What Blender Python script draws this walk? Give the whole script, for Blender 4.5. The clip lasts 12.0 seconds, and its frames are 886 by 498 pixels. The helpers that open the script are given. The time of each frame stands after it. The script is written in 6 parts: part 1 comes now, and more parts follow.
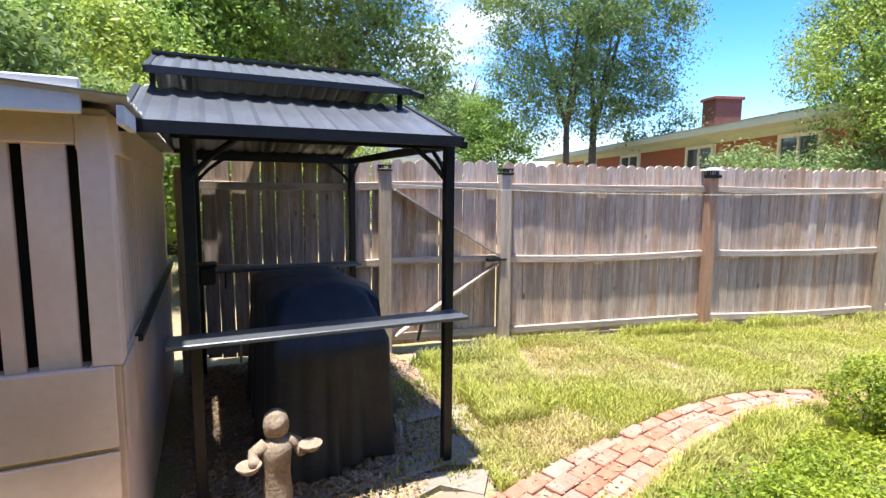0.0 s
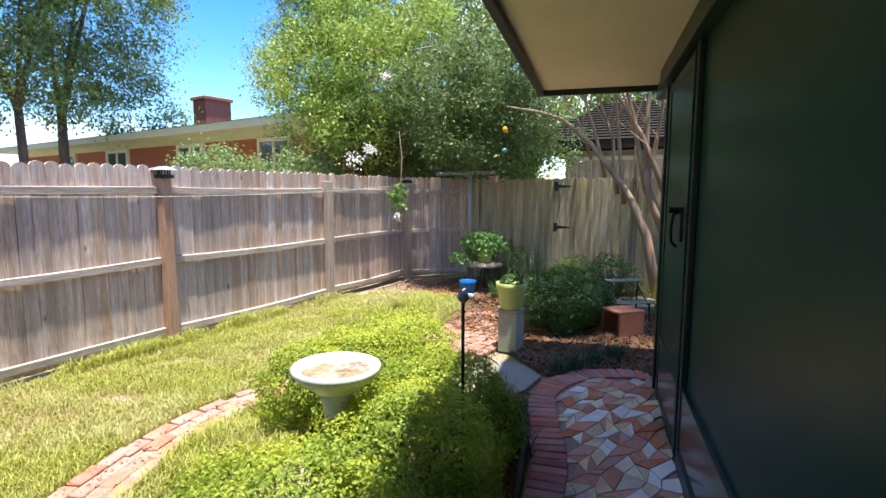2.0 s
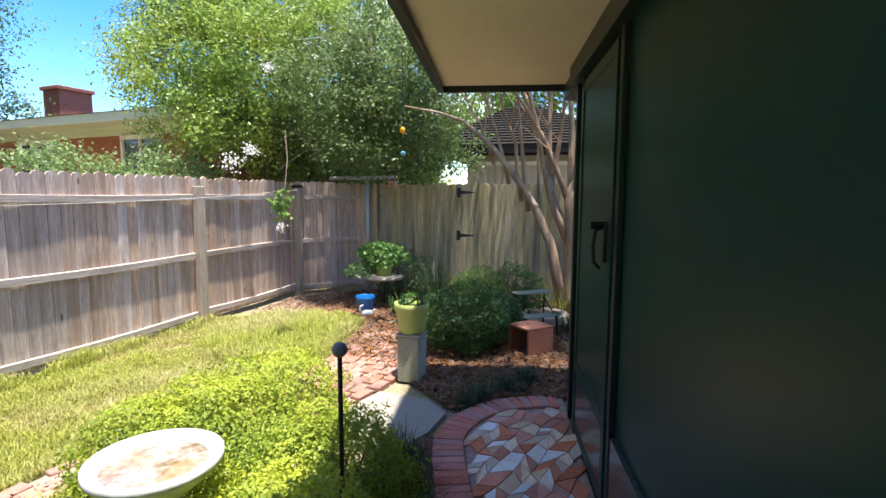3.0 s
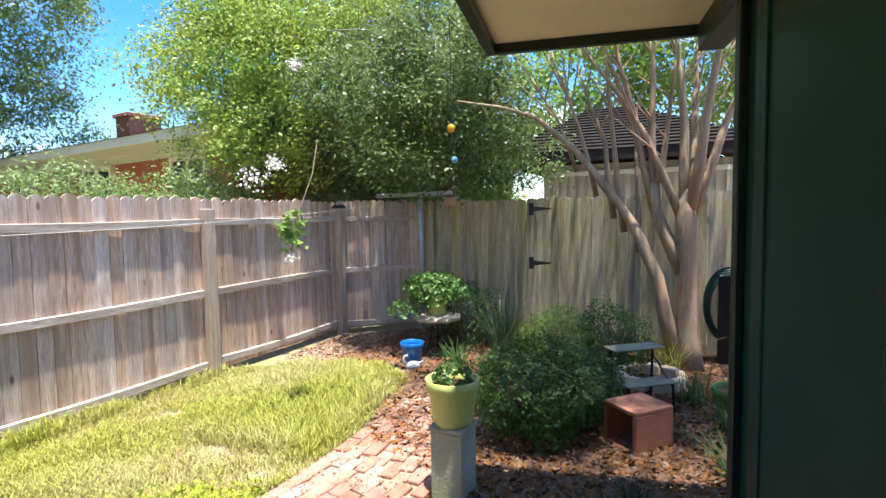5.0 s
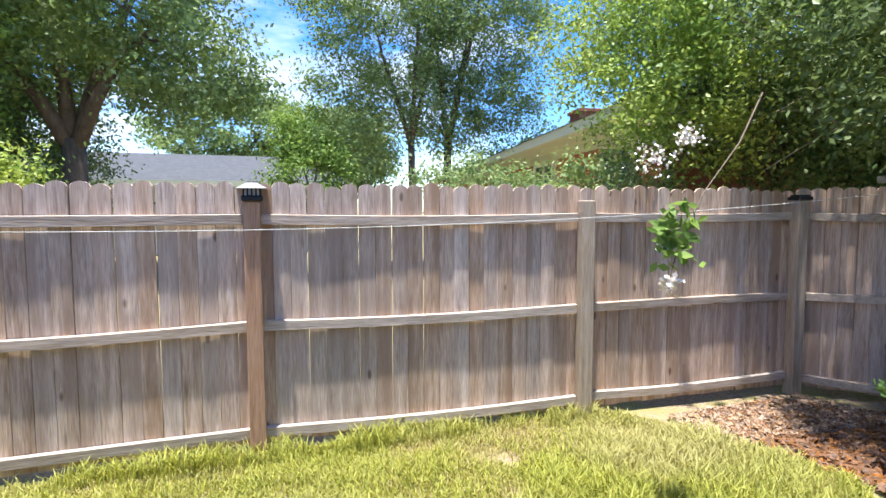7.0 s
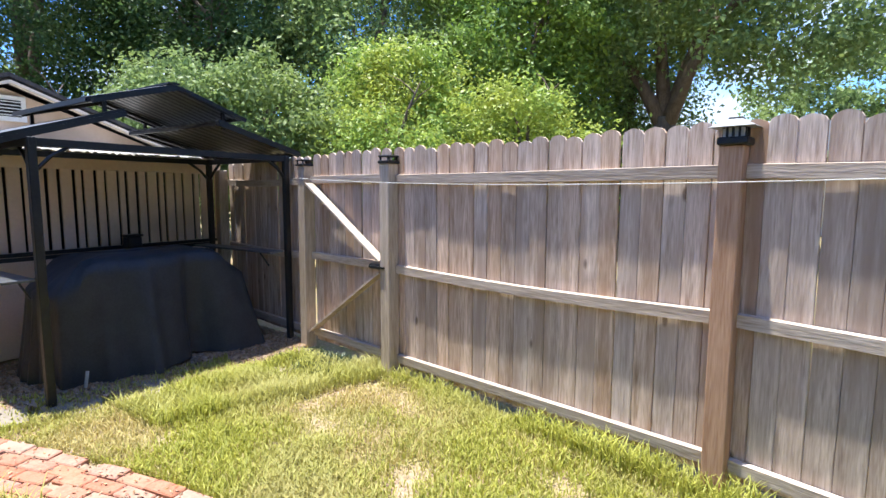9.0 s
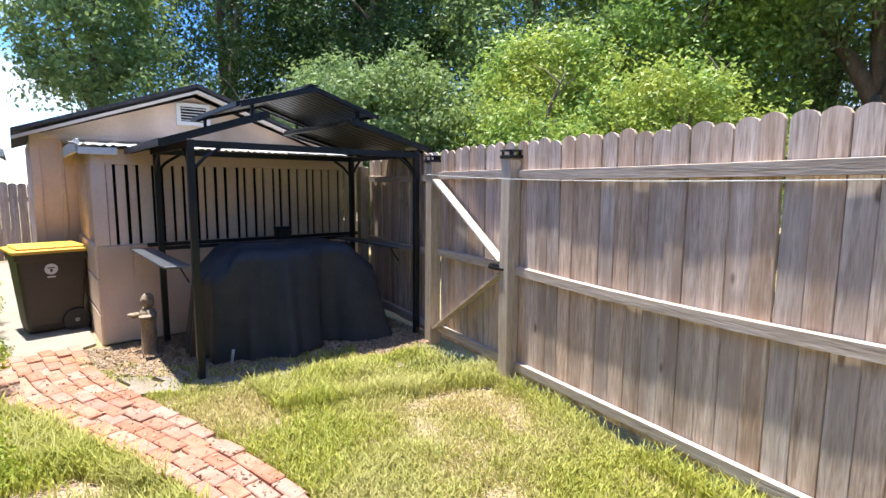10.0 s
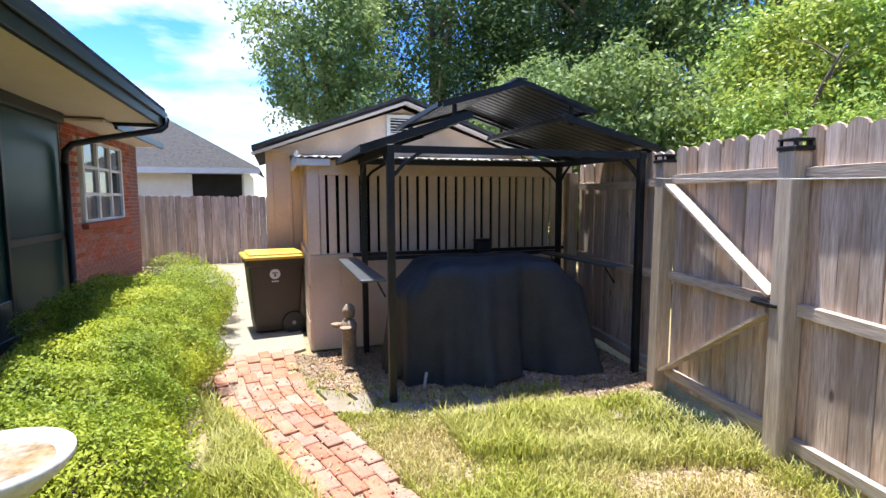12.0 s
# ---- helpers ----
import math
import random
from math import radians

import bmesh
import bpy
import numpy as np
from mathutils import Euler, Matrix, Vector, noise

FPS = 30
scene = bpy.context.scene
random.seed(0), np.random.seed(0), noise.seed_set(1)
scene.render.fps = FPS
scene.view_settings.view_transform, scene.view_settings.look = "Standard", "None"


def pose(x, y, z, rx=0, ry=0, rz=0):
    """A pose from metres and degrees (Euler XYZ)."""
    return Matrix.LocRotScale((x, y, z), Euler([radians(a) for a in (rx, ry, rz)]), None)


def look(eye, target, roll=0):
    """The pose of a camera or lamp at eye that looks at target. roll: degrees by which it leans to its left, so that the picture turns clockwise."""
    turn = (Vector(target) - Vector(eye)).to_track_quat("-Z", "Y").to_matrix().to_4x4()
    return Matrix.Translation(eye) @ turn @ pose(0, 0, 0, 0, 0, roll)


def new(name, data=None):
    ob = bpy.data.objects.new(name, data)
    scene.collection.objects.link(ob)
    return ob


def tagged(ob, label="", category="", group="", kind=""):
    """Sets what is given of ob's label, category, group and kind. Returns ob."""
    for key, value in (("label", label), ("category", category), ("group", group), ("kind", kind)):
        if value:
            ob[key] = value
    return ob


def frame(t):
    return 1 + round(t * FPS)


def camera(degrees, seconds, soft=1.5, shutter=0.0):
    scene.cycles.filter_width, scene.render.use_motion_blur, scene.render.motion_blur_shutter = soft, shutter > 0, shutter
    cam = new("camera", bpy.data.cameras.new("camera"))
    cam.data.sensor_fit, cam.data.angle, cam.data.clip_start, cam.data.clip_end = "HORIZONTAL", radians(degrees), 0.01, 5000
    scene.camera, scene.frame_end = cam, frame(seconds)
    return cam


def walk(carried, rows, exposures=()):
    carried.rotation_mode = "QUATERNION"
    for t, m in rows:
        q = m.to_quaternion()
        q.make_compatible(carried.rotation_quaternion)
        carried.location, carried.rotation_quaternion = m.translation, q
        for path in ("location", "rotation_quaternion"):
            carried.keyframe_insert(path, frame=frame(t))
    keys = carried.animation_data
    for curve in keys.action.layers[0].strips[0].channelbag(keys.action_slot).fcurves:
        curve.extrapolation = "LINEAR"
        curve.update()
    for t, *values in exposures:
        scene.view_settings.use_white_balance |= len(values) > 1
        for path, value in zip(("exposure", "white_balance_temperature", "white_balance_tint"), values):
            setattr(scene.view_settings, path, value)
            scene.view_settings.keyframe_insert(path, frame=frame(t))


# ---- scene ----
cam = camera(81.0, 12.0)
PATH = [
    (0, (2.357, -0.312, 1.565), (2.884, 1.603, 1.332), 0.5),
    (0.5, (2.499, -0.365, 1.55), (3.612, 1.281, 1.32), 0.4),
    (1, (2.641, -0.366, 1.574), (4.153, 0.924, 1.349), 0.5),
    (1.5, (2.901, -0.37, 1.566), (4.6, 0.663, 1.342), 0.4),
    (2, (3.179, -0.354, 1.586), (4.974, 0.499, 1.362), 0.2),
    (2.5, (3.493, -0.258, 1.597), (5.362, 0.417, 1.374), 0.3),
    (3, (3.803, -0.197, 1.622), (5.726, 0.312, 1.414), 0.3),
    (3.2, (3.935, -0.183, 1.624), (5.87, 0.282, 1.429), 0.3),
    (4.8, (5.143, 0.05, 1.625), (7.013, 0.748, 1.488), -1.0),
    (5, (5.354, 0.074, 1.625), (7.182, 0.873, 1.488), -1.0),
    (5.5, (5.788, 0.205, 1.637), (7.453, 1.306, 1.505), -0.7),
    (6, (6.223, 0.43, 1.616), (7.655, 1.819, 1.481), -0.7),
    (6.5, (6.542, 0.626, 1.623), (7.66, 2.279, 1.487), -0.7),
    (7, (6.858, 0.832, 1.619), (7.482, 2.726, 1.48), -0.2),
    (7.5, (7.076, 1.049, 1.526), (7.07, 3.045, 1.391), 0.1),
    (7.7, (7.174, 1.141, 1.453), (6.923, 3.12, 1.316), 0.3),
    (9.3, (7.408, 1.84, 1.479), (5.915, 3.15, 1.246), 0.2),
    (9.5, (7.409, 1.918, 1.479), (5.836, 3.13, 1.239), 0.3),
    (10, (7.39, 2.073, 1.491), (5.675, 3.074, 1.252), 0.3),
    (10.5, (7.362, 2.161, 1.504), (5.558, 2.994, 1.272), 0.4),
    (11, (7.252, 2.198, 1.494), (5.375, 2.849, 1.263), 0.2),
    (11.5, (7.0, 2.203, 1.475), (5.067, 2.666, 1.251), -0.0),
    (12, (6.728, 2.231, 1.461), (4.76, 2.529, 1.265), -0.2),
]
walk(cam, [(t, look(eye, target, roll)) for t, eye, target, roll in PATH], [(0.0, 1.68, 6130, 10), (1.0, 1.60, 6130, 10), (2.5, 1.62, 6130, 10), (3.2, 1.66, 6130, 10), (5.0, 1.78, 6130, 10), (5.5, 1.76, 6130, 10), (6.5, 1.62, 6130, 10), (7.5, 1.56, 6130, 10), (12.0, 1.58, 6130, 10)])

# ---- world, sun ----
SUN_DIR = Vector((-0.105, -0.092, 1.0)).normalized()
world = bpy.data.worlds.new("world")
scene.world = world
world.use_nodes = True
wn = world.node_tree.nodes
sky = wn.new("ShaderNodeTexSky")
sky.sky_type = "NISHITA"
sky.sun_disc = False
sky.sun_elevation = math.asin(SUN_DIR.z)
sky.sun_rotation = math.atan2(SUN_DIR.x, SUN_DIR.y)
sky.ozone_density = 3.0
sky.dust_density = 0.3
bg = wn["Background"]
bg.inputs["Strength"].default_value = 0.15
# thin white clouds mixed over the blue
geo = wn.new("ShaderNodeTexCoord")
cmap = wn.new("ShaderNodeMapping")
cmap.inputs["Scale"].default_value = (1.0, 1.0, 3.2)
cno = wn.new("ShaderNodeTexNoise")
cno.inputs["Scale"].default_value = 2.2
cno.inputs["Detail"].default_value = 7
cno.inputs["Roughness"].default_value = 0.55
cramp = wn.new("ShaderNodeValToRGB")
cramp.color_ramp.elements[0].position = 0.49
cramp.color_ramp.elements[1].position = 0.66
cmix = wn.new("ShaderNodeMixRGB")
cmix.inputs["Color2"].default_value = (3.8, 3.85, 3.95, 1)
wl = world.node_tree.links
wl.new(geo.outputs["Generated"], cmap.inputs["Vector"])
wl.new(cmap.outputs["Vector"], cno.inputs["Vector"])
wl.new(cno.outputs["Fac"], cramp.inputs["Fac"])
wl.new(cramp.outputs["Color"], cmix.inputs["Fac"])
deep = wn.new("ShaderNodeHueSaturation")
deep.inputs["Hue"].default_value = 0.515
deep.inputs["Saturation"].default_value = 1.4
deep.inputs["Value"].default_value = 0.88
wl.new(sky.outputs["Color"], deep.inputs["Color"])
wl.new(deep.outputs["Color"], cmix.inputs["Color1"])
wl.new(cmix.outputs["Color"], bg.inputs["Color"])
sun = new("sun", bpy.data.lights.new("sun", "SUN"))
sun.data.energy = 4.4
sun.data.angle = radians(1.2)
sun.data.color = (1.0, 0.94, 0.84)
sun.matrix_world = look(SUN_DIR * 50, (0, 0, 0))


# ---- materials ----
def material(name, c1, c2, scale=6.0, rough=0.8, bump=0.15, metallic=0.0, stretch=(1, 1, 1), rand=0.0, fine=40.0, spec=0.3, c3=None, island=False):
    """Two noises blend c1 and c2 (and c3 in broad stains); rand varies the brightness from piece to piece."""
    m = bpy.data.materials.new(name)
    m.use_nodes = True
    n, l = m.node_tree.nodes, m.node_tree.links
    b = n["Principled BSDF"]
    b.inputs["Roughness"].default_value = rough
    b.inputs["Metallic"].default_value = metallic
    b.inputs["Specular IOR Level"].default_value = spec
    tc = n.new("ShaderNodeNewGeometry") if not rand or island else n.new("ShaderNodeTexCoord")
    vec = tc.outputs["Position"] if "Position" in tc.outputs else tc.outputs["Object"]
    mp = n.new("ShaderNodeMapping")
    mp.inputs["Scale"].default_value = stretch
    l.new(vec, mp.inputs["Vector"])
    src = mp.outputs["Vector"]
    rnd = None
    if rand:
        if island:
            rnd = n.new("ShaderNodeNewGeometry").outputs["Random Per Island"]
        else:
            rnd = n.new("ShaderNodeObjectInfo").outputs["Random"]
        k = n.new("ShaderNodeMath")
        k.operation = "MULTIPLY"
        k.inputs[1].default_value = 37.0
        l.new(rnd, k.inputs[0])
        add = n.new("ShaderNodeVectorMath")
        add.operation = "ADD"
        l.new(src, add.inputs[0])
        l.new(k.outputs[0], add.inputs[1])
        src = add.outputs["Vector"]
    a = n.new("ShaderNodeTexNoise")
    a.inputs["Scale"].default_value = scale
    a.inputs["Detail"].default_value = 5
    f = n.new("ShaderNodeTexNoise")
    f.inputs["Scale"].default_value = fine
    f.inputs["Detail"].default_value = 4
    l.new(src, a.inputs["Vector"])
    l.new(src, f.inputs["Vector"])
    r = n.new("ShaderNodeValToRGB")
    r.color_ramp.elements[0].position, r.color_ramp.elements[1].position = 0.32, 0.68
    r.color_ramp.elements[0].color, r.color_ramp.elements[1].color = (*c1, 1), (*c2, 1)
    sm = n.new("ShaderNodeMath")
    sm.operation = "MULTIPLY_ADD"
    sm.inputs[1].default_value = 0.5
    l.new(f.outputs["Fac"], sm.inputs[0])
    h = n.new("ShaderNodeMath")
    h.operation = "MULTIPLY"
    h.inputs[1].default_value = 0.5
    l.new(a.outputs["Fac"], h.inputs[0])
    l.new(h.outputs[0], sm.inputs[2])
    l.new(sm.outputs[0], r.inputs["Fac"])
    col = r.outputs["Color"]
    if c3:
        g = n.new("ShaderNodeTexNoise")
        g.inputs["Scale"].default_value = scale * 0.3
        g.inputs["Detail"].default_value = 3
        l.new(src, g.inputs["Vector"])
        gr = n.new("ShaderNodeValToRGB")
        gr.color_ramp.elements[0].position, gr.color_ramp.elements[1].position = 0.48, 0.7
        l.new(g.outputs["Fac"], gr.inputs["Fac"])
        mx = n.new("ShaderNodeMixRGB")
        mx.inputs["Color2"].default_value = (*c3, 1)
        l.new(gr.outputs["Color"], mx.inputs["Fac"])
        l.new(col, mx.inputs["Color1"])
        col = mx.outputs["Color"]
    if rand:
        hs = n.new("ShaderNodeHueSaturation")
        vr = n.new("ShaderNodeMapRange")
        vr.inputs["To Min"].default_value, vr.inputs["To Max"].default_value = 1 - rand, 1 + rand
        l.new(rnd, vr.inputs["Value"])
        l.new(vr.outputs["Result"], hs.inputs["Value"])
        k7, fr, sr = n.new("ShaderNodeMath"), n.new("ShaderNodeMath"), n.new("ShaderNodeMapRange")
        k7.operation, k7.inputs[1].default_value = "MULTIPLY", 7.3
        fr.operation = "FRACT"
        sr.inputs["To Min"].default_value, sr.inputs["To Max"].default_value = 1 - rand * 0.9, 1 + rand * 1.3
        l.new(rnd, k7.inputs[0])
        l.new(k7.outputs[0], fr.inputs[0])
        l.new(fr.outputs[0], sr.inputs["Value"])
        l.new(sr.outputs["Result"], hs.inputs["Saturation"])
        l.new(col, hs.inputs["Color"])
        col = hs.outputs["Color"]
    l.new(col, b.inputs["Base Color"])
    if bump:
        bp = n.new("ShaderNodeBump")
        bp.inputs["Strength"].default_value = bump
        bp.inputs["Distance"].default_value = 0.02
        l.new(sm.outputs[0], bp.inputs["Height"])
        l.new(bp.outputs["Normal"], b.inputs["Normal"])
    return m


def leafy(name, c1, c2, rough=0.5, patch=1.5, c3=None):
    """Leaves: two greens by leaf, warmed by broad patches, with light passing through."""
    m = bpy.data.materials.new(name)
    m.use_nodes = True
    n, l = m.node_tree.nodes, m.node_tree.links
    b = n["Principled BSDF"]
    out = n["Material Output"]
    b.inputs["Roughness"].default_value = rough
    b.inputs["Specular IOR Level"].default_value = 0.35
    gm = n.new("ShaderNodeNewGeometry")
    mx = n.new("ShaderNodeMixRGB")
    mx.inputs["Color1"].default_value, mx.inputs["Color2"].default_value = (*c1, 1), (*c2, 1)
    l.new(gm.outputs["Random Per Island"], mx.inputs["Fac"])
    col = mx.outputs["Color"]
    no = n.new("ShaderNodeTexNoise")
    no.inputs["Scale"].default_value = patch
    l.new(gm.outputs["Position"], no.inputs["Vector"])
    rp = n.new("ShaderNodeValToRGB")
    rp.color_ramp.elements[0].position, rp.color_ramp.elements[1].position = 0.42, 0.66
    l.new(no.outputs["Fac"], rp.inputs["Fac"])
    m2 = n.new("ShaderNodeMixRGB")
    m2.inputs["Color2"].default_value = (*(c3 or c2), 1)
    l.new(rp.outputs["Color"], m2.inputs["Fac"])
    l.new(col, m2.inputs["Color1"])
    col = m2.outputs["Color"]
    l.new(col, b.inputs["Base Color"])
    tr = n.new("ShaderNodeBsdfTranslucent")
    l.new(col, tr.inputs["Color"])
    ms = n.new("ShaderNodeMixShader")
    ms.inputs["Fac"].default_value = 0.45
    l.new(b.outputs[0], ms.inputs[1])
    l.new(tr.outputs[0], ms.inputs[2])
    l.new(ms.outputs[0], out.inputs["Surface"])
    return m


def knots(m, dark):
    """Adds sparse dark oval knots to a board material."""
    n, l = m.node_tree.nodes, m.node_tree.links
    b = n["Principled BSDF"]
    src = b.inputs["Base Color"].links[0].from_socket
    oi, tc = n.new("ShaderNodeObjectInfo"), n.new("ShaderNodeTexCoord")
    mp, ad, k = n.new("ShaderNodeMapping"), n.new("ShaderNodeVectorMath"), n.new("ShaderNodeMath")
    mp.inputs["Scale"].default_value = (5.5, 0.2, 2.2)
    k.operation, k.inputs[1].default_value = "MULTIPLY", 53.0
    l.new(oi.outputs["Random"], k.inputs[0])
    l.new(tc.outputs["Object"], mp.inputs["Vector"])
    l.new(mp.outputs["Vector"], ad.inputs[0])
    l.new(k.outputs[0], ad.inputs[1])
    v = n.new("ShaderNodeTexVoronoi")
    v.inputs["Scale"].default_value = 1.0
    l.new(ad.outputs["Vector"], v.inputs["Vector"])
    r = n.new("ShaderNodeValToRGB")
    r.color_ramp.elements[0].position, r.color_ramp.elements[1].position = 0.05, 0.10
    r.color_ramp.elements[0].color, r.color_ramp.elements[1].color = (0.75, 0.75, 0.75, 1), (0, 0, 0, 1)
    l.new(v.outputs["Distance"], r.inputs["Fac"])
    mx = n.new("ShaderNodeMixRGB")
    mx.inputs["Color2"].default_value = (*dark, 1)
    l.new(r.outputs["Color"], mx.inputs["Fac"])
    l.new(src, mx.inputs["Color1"])
    l.new(mx.outputs["Color"], b.inputs["Base Color"])


WOOD = material("fence_wood", (0.30, 0.208, 0.148), (0.745, 0.605, 0.50), 3.0, 0.9, 0.4, stretch=(9, 9, 0.7), rand=0.2, fine=14, c3=(0.38, 0.27, 0.20), spec=0.1)
knots(WOOD, (0.10, 0.06, 0.04))
WOOD_RAIL = material("rail_wood", (0.32, 0.25, 0.195), (0.62, 0.53, 0.45), 3.0, 0.9, 0.3, stretch=(0.7, 9, 9), rand=0.12, fine=14, spec=0.1)
WOOD_POST = material("post_wood", (0.34, 0.175, 0.095), (0.60, 0.39, 0.26), 3.0, 0.85, 0.3, stretch=(9, 9, 0.6), rand=0.12, fine=14, spec=0.1)
WOOD_POST_GREY = material("grey_post_wood", (0.30, 0.23, 0.165), (0.58, 0.48, 0.37), 3.0, 0.85, 0.3, stretch=(9, 9, 0.6), rand=0.1, fine=14, spec=0.1)
WOOD_OLD = material("old_fence_wood", (0.31, 0.25, 0.14), (0.62, 0.53, 0.34), 3.0, 0.9, 0.35, stretch=(9, 9, 0.7), rand=0.14, fine=14, c3=(0.20, 0.19, 0.11), spec=0.1)
BLACK = material("black_metal", (0.010, 0.011, 0.013), (0.022, 0.024, 0.027), 8, 0.45, 0.05, metallic=0.3, spec=0.5)
ROOFMETAL = material("gazebo_roof", (0.085, 0.090, 0.100), (0.13, 0.137, 0.15), 5, 0.38, 0.05, metallic=0.4, spec=0.5)
COVER = material("grill_cover", (0.020, 0.023, 0.028), (0.038, 0.043, 0.051), 7, 0.55, 0.12, fine=60, spec=0.35)
TAN = material("tan_paint", (0.74, 0.565, 0.44), (0.84, 0.67, 0.54), 2.5, 0.75, 0.08, fine=30, c3=(0.42, 0.31, 0.22))
TANWALL = material("tan_block_paint", (0.70, 0.54, 0.41), (0.80, 0.64, 0.505), 2.0, 0.85, 0.25, fine=50, c3=(0.36, 0.27, 0.19))
WHITE = material("white_paint", (0.66, 0.65, 0.62), (0.78, 0.77, 0.74), 4, 0.6, 0.06)
# Near-black that stands in for shade inside openings; also colours the dark porch screen.
SHADE_AND_SCREEN = material("shade_and_screen_black", (0.012, 0.011, 0.010), (0.03, 0.026, 0.022), 4, 0.9, 0.1)
GALV = material("corrugated_roof", (0.42, 0.41, 0.38), (0.62, 0.61, 0.58), 5, 0.6, 0.15, c3=(0.20, 0.18, 0.14))
SHINGLE = material("shingle_roof", (0.030, 0.029, 0.030), (0.085, 0.082, 0.082), 12, 0.95, 0.5, fine=70)
GREEN = material("green_screen", (0.005, 0.034, 0.030), (0.010, 0.046, 0.040), 3, 0.36, 0.02, fine=160, spec=0.16, c3=(0.016, 0.050, 0.046))
GREENTRIM = material("green_trim", (0.010, 0.018, 0.016), (0.018, 0.028, 0.025), 6, 0.4, 0.06, spec=0.45)
SOFFIT = material("soffit_paint", (0.68, 0.60, 0.48), (0.76, 0.68, 0.55), 2, 0.8, 0.05)
BRICK = material("path_brick", (0.29, 0.13, 0.09), (0.43, 0.235, 0.175), 9, 0.9, 0.4, rand=0.13, fine=60, c3=(0.38, 0.245, 0.18), spec=0.12)
BRICKWALL = material("wall_brick", (0.33, 0.11, 0.075), (0.47, 0.19, 0.135), 8, 0.85, 0.3, rand=0.2, fine=50, spec=0.15)
MORTAR = material("mortar", (0.40, 0.31, 0.25), (0.58, 0.48, 0.40), 10, 0.95, 0.3)
STONE_A = material("patio_stone", (0.58, 0.43, 0.28), (0.78, 0.62, 0.44), 6, 0.85, 0.3, rand=0.2, fine=45, c3=(0.46, 0.32, 0.22))
STONE_B = material("patio_red_stone", (0.42, 0.17, 0.11), (0.60, 0.29, 0.20), 6, 0.85, 0.3, rand=0.2, fine=45)
STONE_C = material("patio_pale_stone", (0.66, 0.60, 0.54), (0.82, 0.78, 0.72), 6, 0.85, 0.3, rand=0.1, fine=45)
CONCRETE = material("concrete", (0.24, 0.20, 0.155), (0.34, 0.295, 0.235), 3, 0.9, 0.3, fine=60, c3=(0.26, 0.25, 0.20))
BLOCK = material("concrete_block", (0.26, 0.27, 0.19), (0.40, 0.40, 0.31), 5, 0.95, 0.4, fine=60, c3=(0.20, 0.24, 0.13))
BARK = material("bark", (0.09, 0.065, 0.045), (0.20, 0.15, 0.11), 4, 0.9, 0.6, stretch=(4, 4, 1), fine=20)
TWIG = material("pale_twig", (0.26, 0.22, 0.16), (0.42, 0.37, 0.29), 5, 0.85, 0.2)
MYRTLE = material("myrtle_bark", (0.21, 0.135, 0.08), (0.47, 0.36, 0.23), 2.2, 0.7, 0.25, stretch=(5, 5, 0.8), fine=12, c3=(0.38, 0.22, 0.13))
TERRA = material("terracotta", (0.34, 0.13, 0.07), (0.46, 0.20, 0.11), 6, 0.8, 0.15)
POTGREEN = material("green_pot", (0.36, 0.42, 0.11), (0.45, 0.50, 0.16), 3, 0.5, 0.05)
POTBLUE = material("blue_pot", (0.006, 0.09, 0.30), (0.012, 0.14, 0.40), 4, 0.25, 0.05, spec=0.6)
BINBODY = material("bin_plastic", (0.050, 0.038, 0.030), (0.070, 0.054, 0.043), 3, 0.55, 0.06, fine=90)
BINLID = material("bin_lid", (0.62, 0.36, 0.035), (0.70, 0.43, 0.06), 3, 0.5, 0.05)
STATUE = material("weathered_stone", (0.17, 0.125, 0.085), (0.36, 0.285, 0.21), 9, 0.95, 0.5, fine=60, c3=(0.13, 0.11, 0.075))
CERAMIC = material("bath_ceramic", (0.48, 0.48, 0.45), (0.72, 0.72, 0.69), 7, 0.45, 0.15, c3=(0.38, 0.39, 0.37))
GREYSTEEL = material("galvanised_pipe", (0.38, 0.38, 0.36), (0.52, 0.52, 0.50), 6, 0.5, 0.08, metallic=0.4)
BENCHGREEN = material("bench_paint", (0.19, 0.20, 0.12), (0.28, 0.29, 0.19), 5, 0.7, 0.1)
MULCH = material("mulch_chips", (0.094, 0.046, 0.024), (0.265, 0.149, 0.087), 9, 0.95, 0.3, rand=0.3, island=True)
GRAVEL = material("gravel_chips", (0.20, 0.13, 0.085), (0.46, 0.345, 0.24), 9, 0.95, 0.3, rand=0.3, island=True)
HEDGE = leafy("hedge_leaf", (0.12, 0.19, 0.022), (0.36, 0.44, 0.045), 0.55, 2.2, (0.46, 0.50, 0.05))
SHRUB = leafy("shrub_leaf", (0.035, 0.085, 0.02), (0.10, 0.19, 0.045), 0.45, 2.0, (0.07, 0.15, 0.03))
TREE_A = leafy("oak_leaf", (0.13, 0.21, 0.075), (0.32, 0.42, 0.15), 0.5, 0.5, (0.22, 0.29, 0.08))
TREE_B = leafy("bright_leaf", (0.12, 0.22, 0.045), (0.28, 0.40, 0.08), 0.5, 0.5, (0.24, 0.33, 0.05))
KICK = material("kick_panel", (0.030, 0.042, 0.042), (0.045, 0.058, 0.058), 4, 0.16, 0.01, spec=0.7)
# Brightened for the sunlit side of the corner foliage; TREE_O is the shaded side.
TREE_V = leafy("myrtle_leaf", (0.15, 0.26, 0.05), (0.42, 0.53, 0.11), 0.42, 0.8, (0.38, 0.42, 0.07))
PLANT = leafy("plant_leaf", (0.06, 0.14, 0.03), (0.18, 0.31, 0.07), 0.4, 2.0, (0.11, 0.22, 0.05))
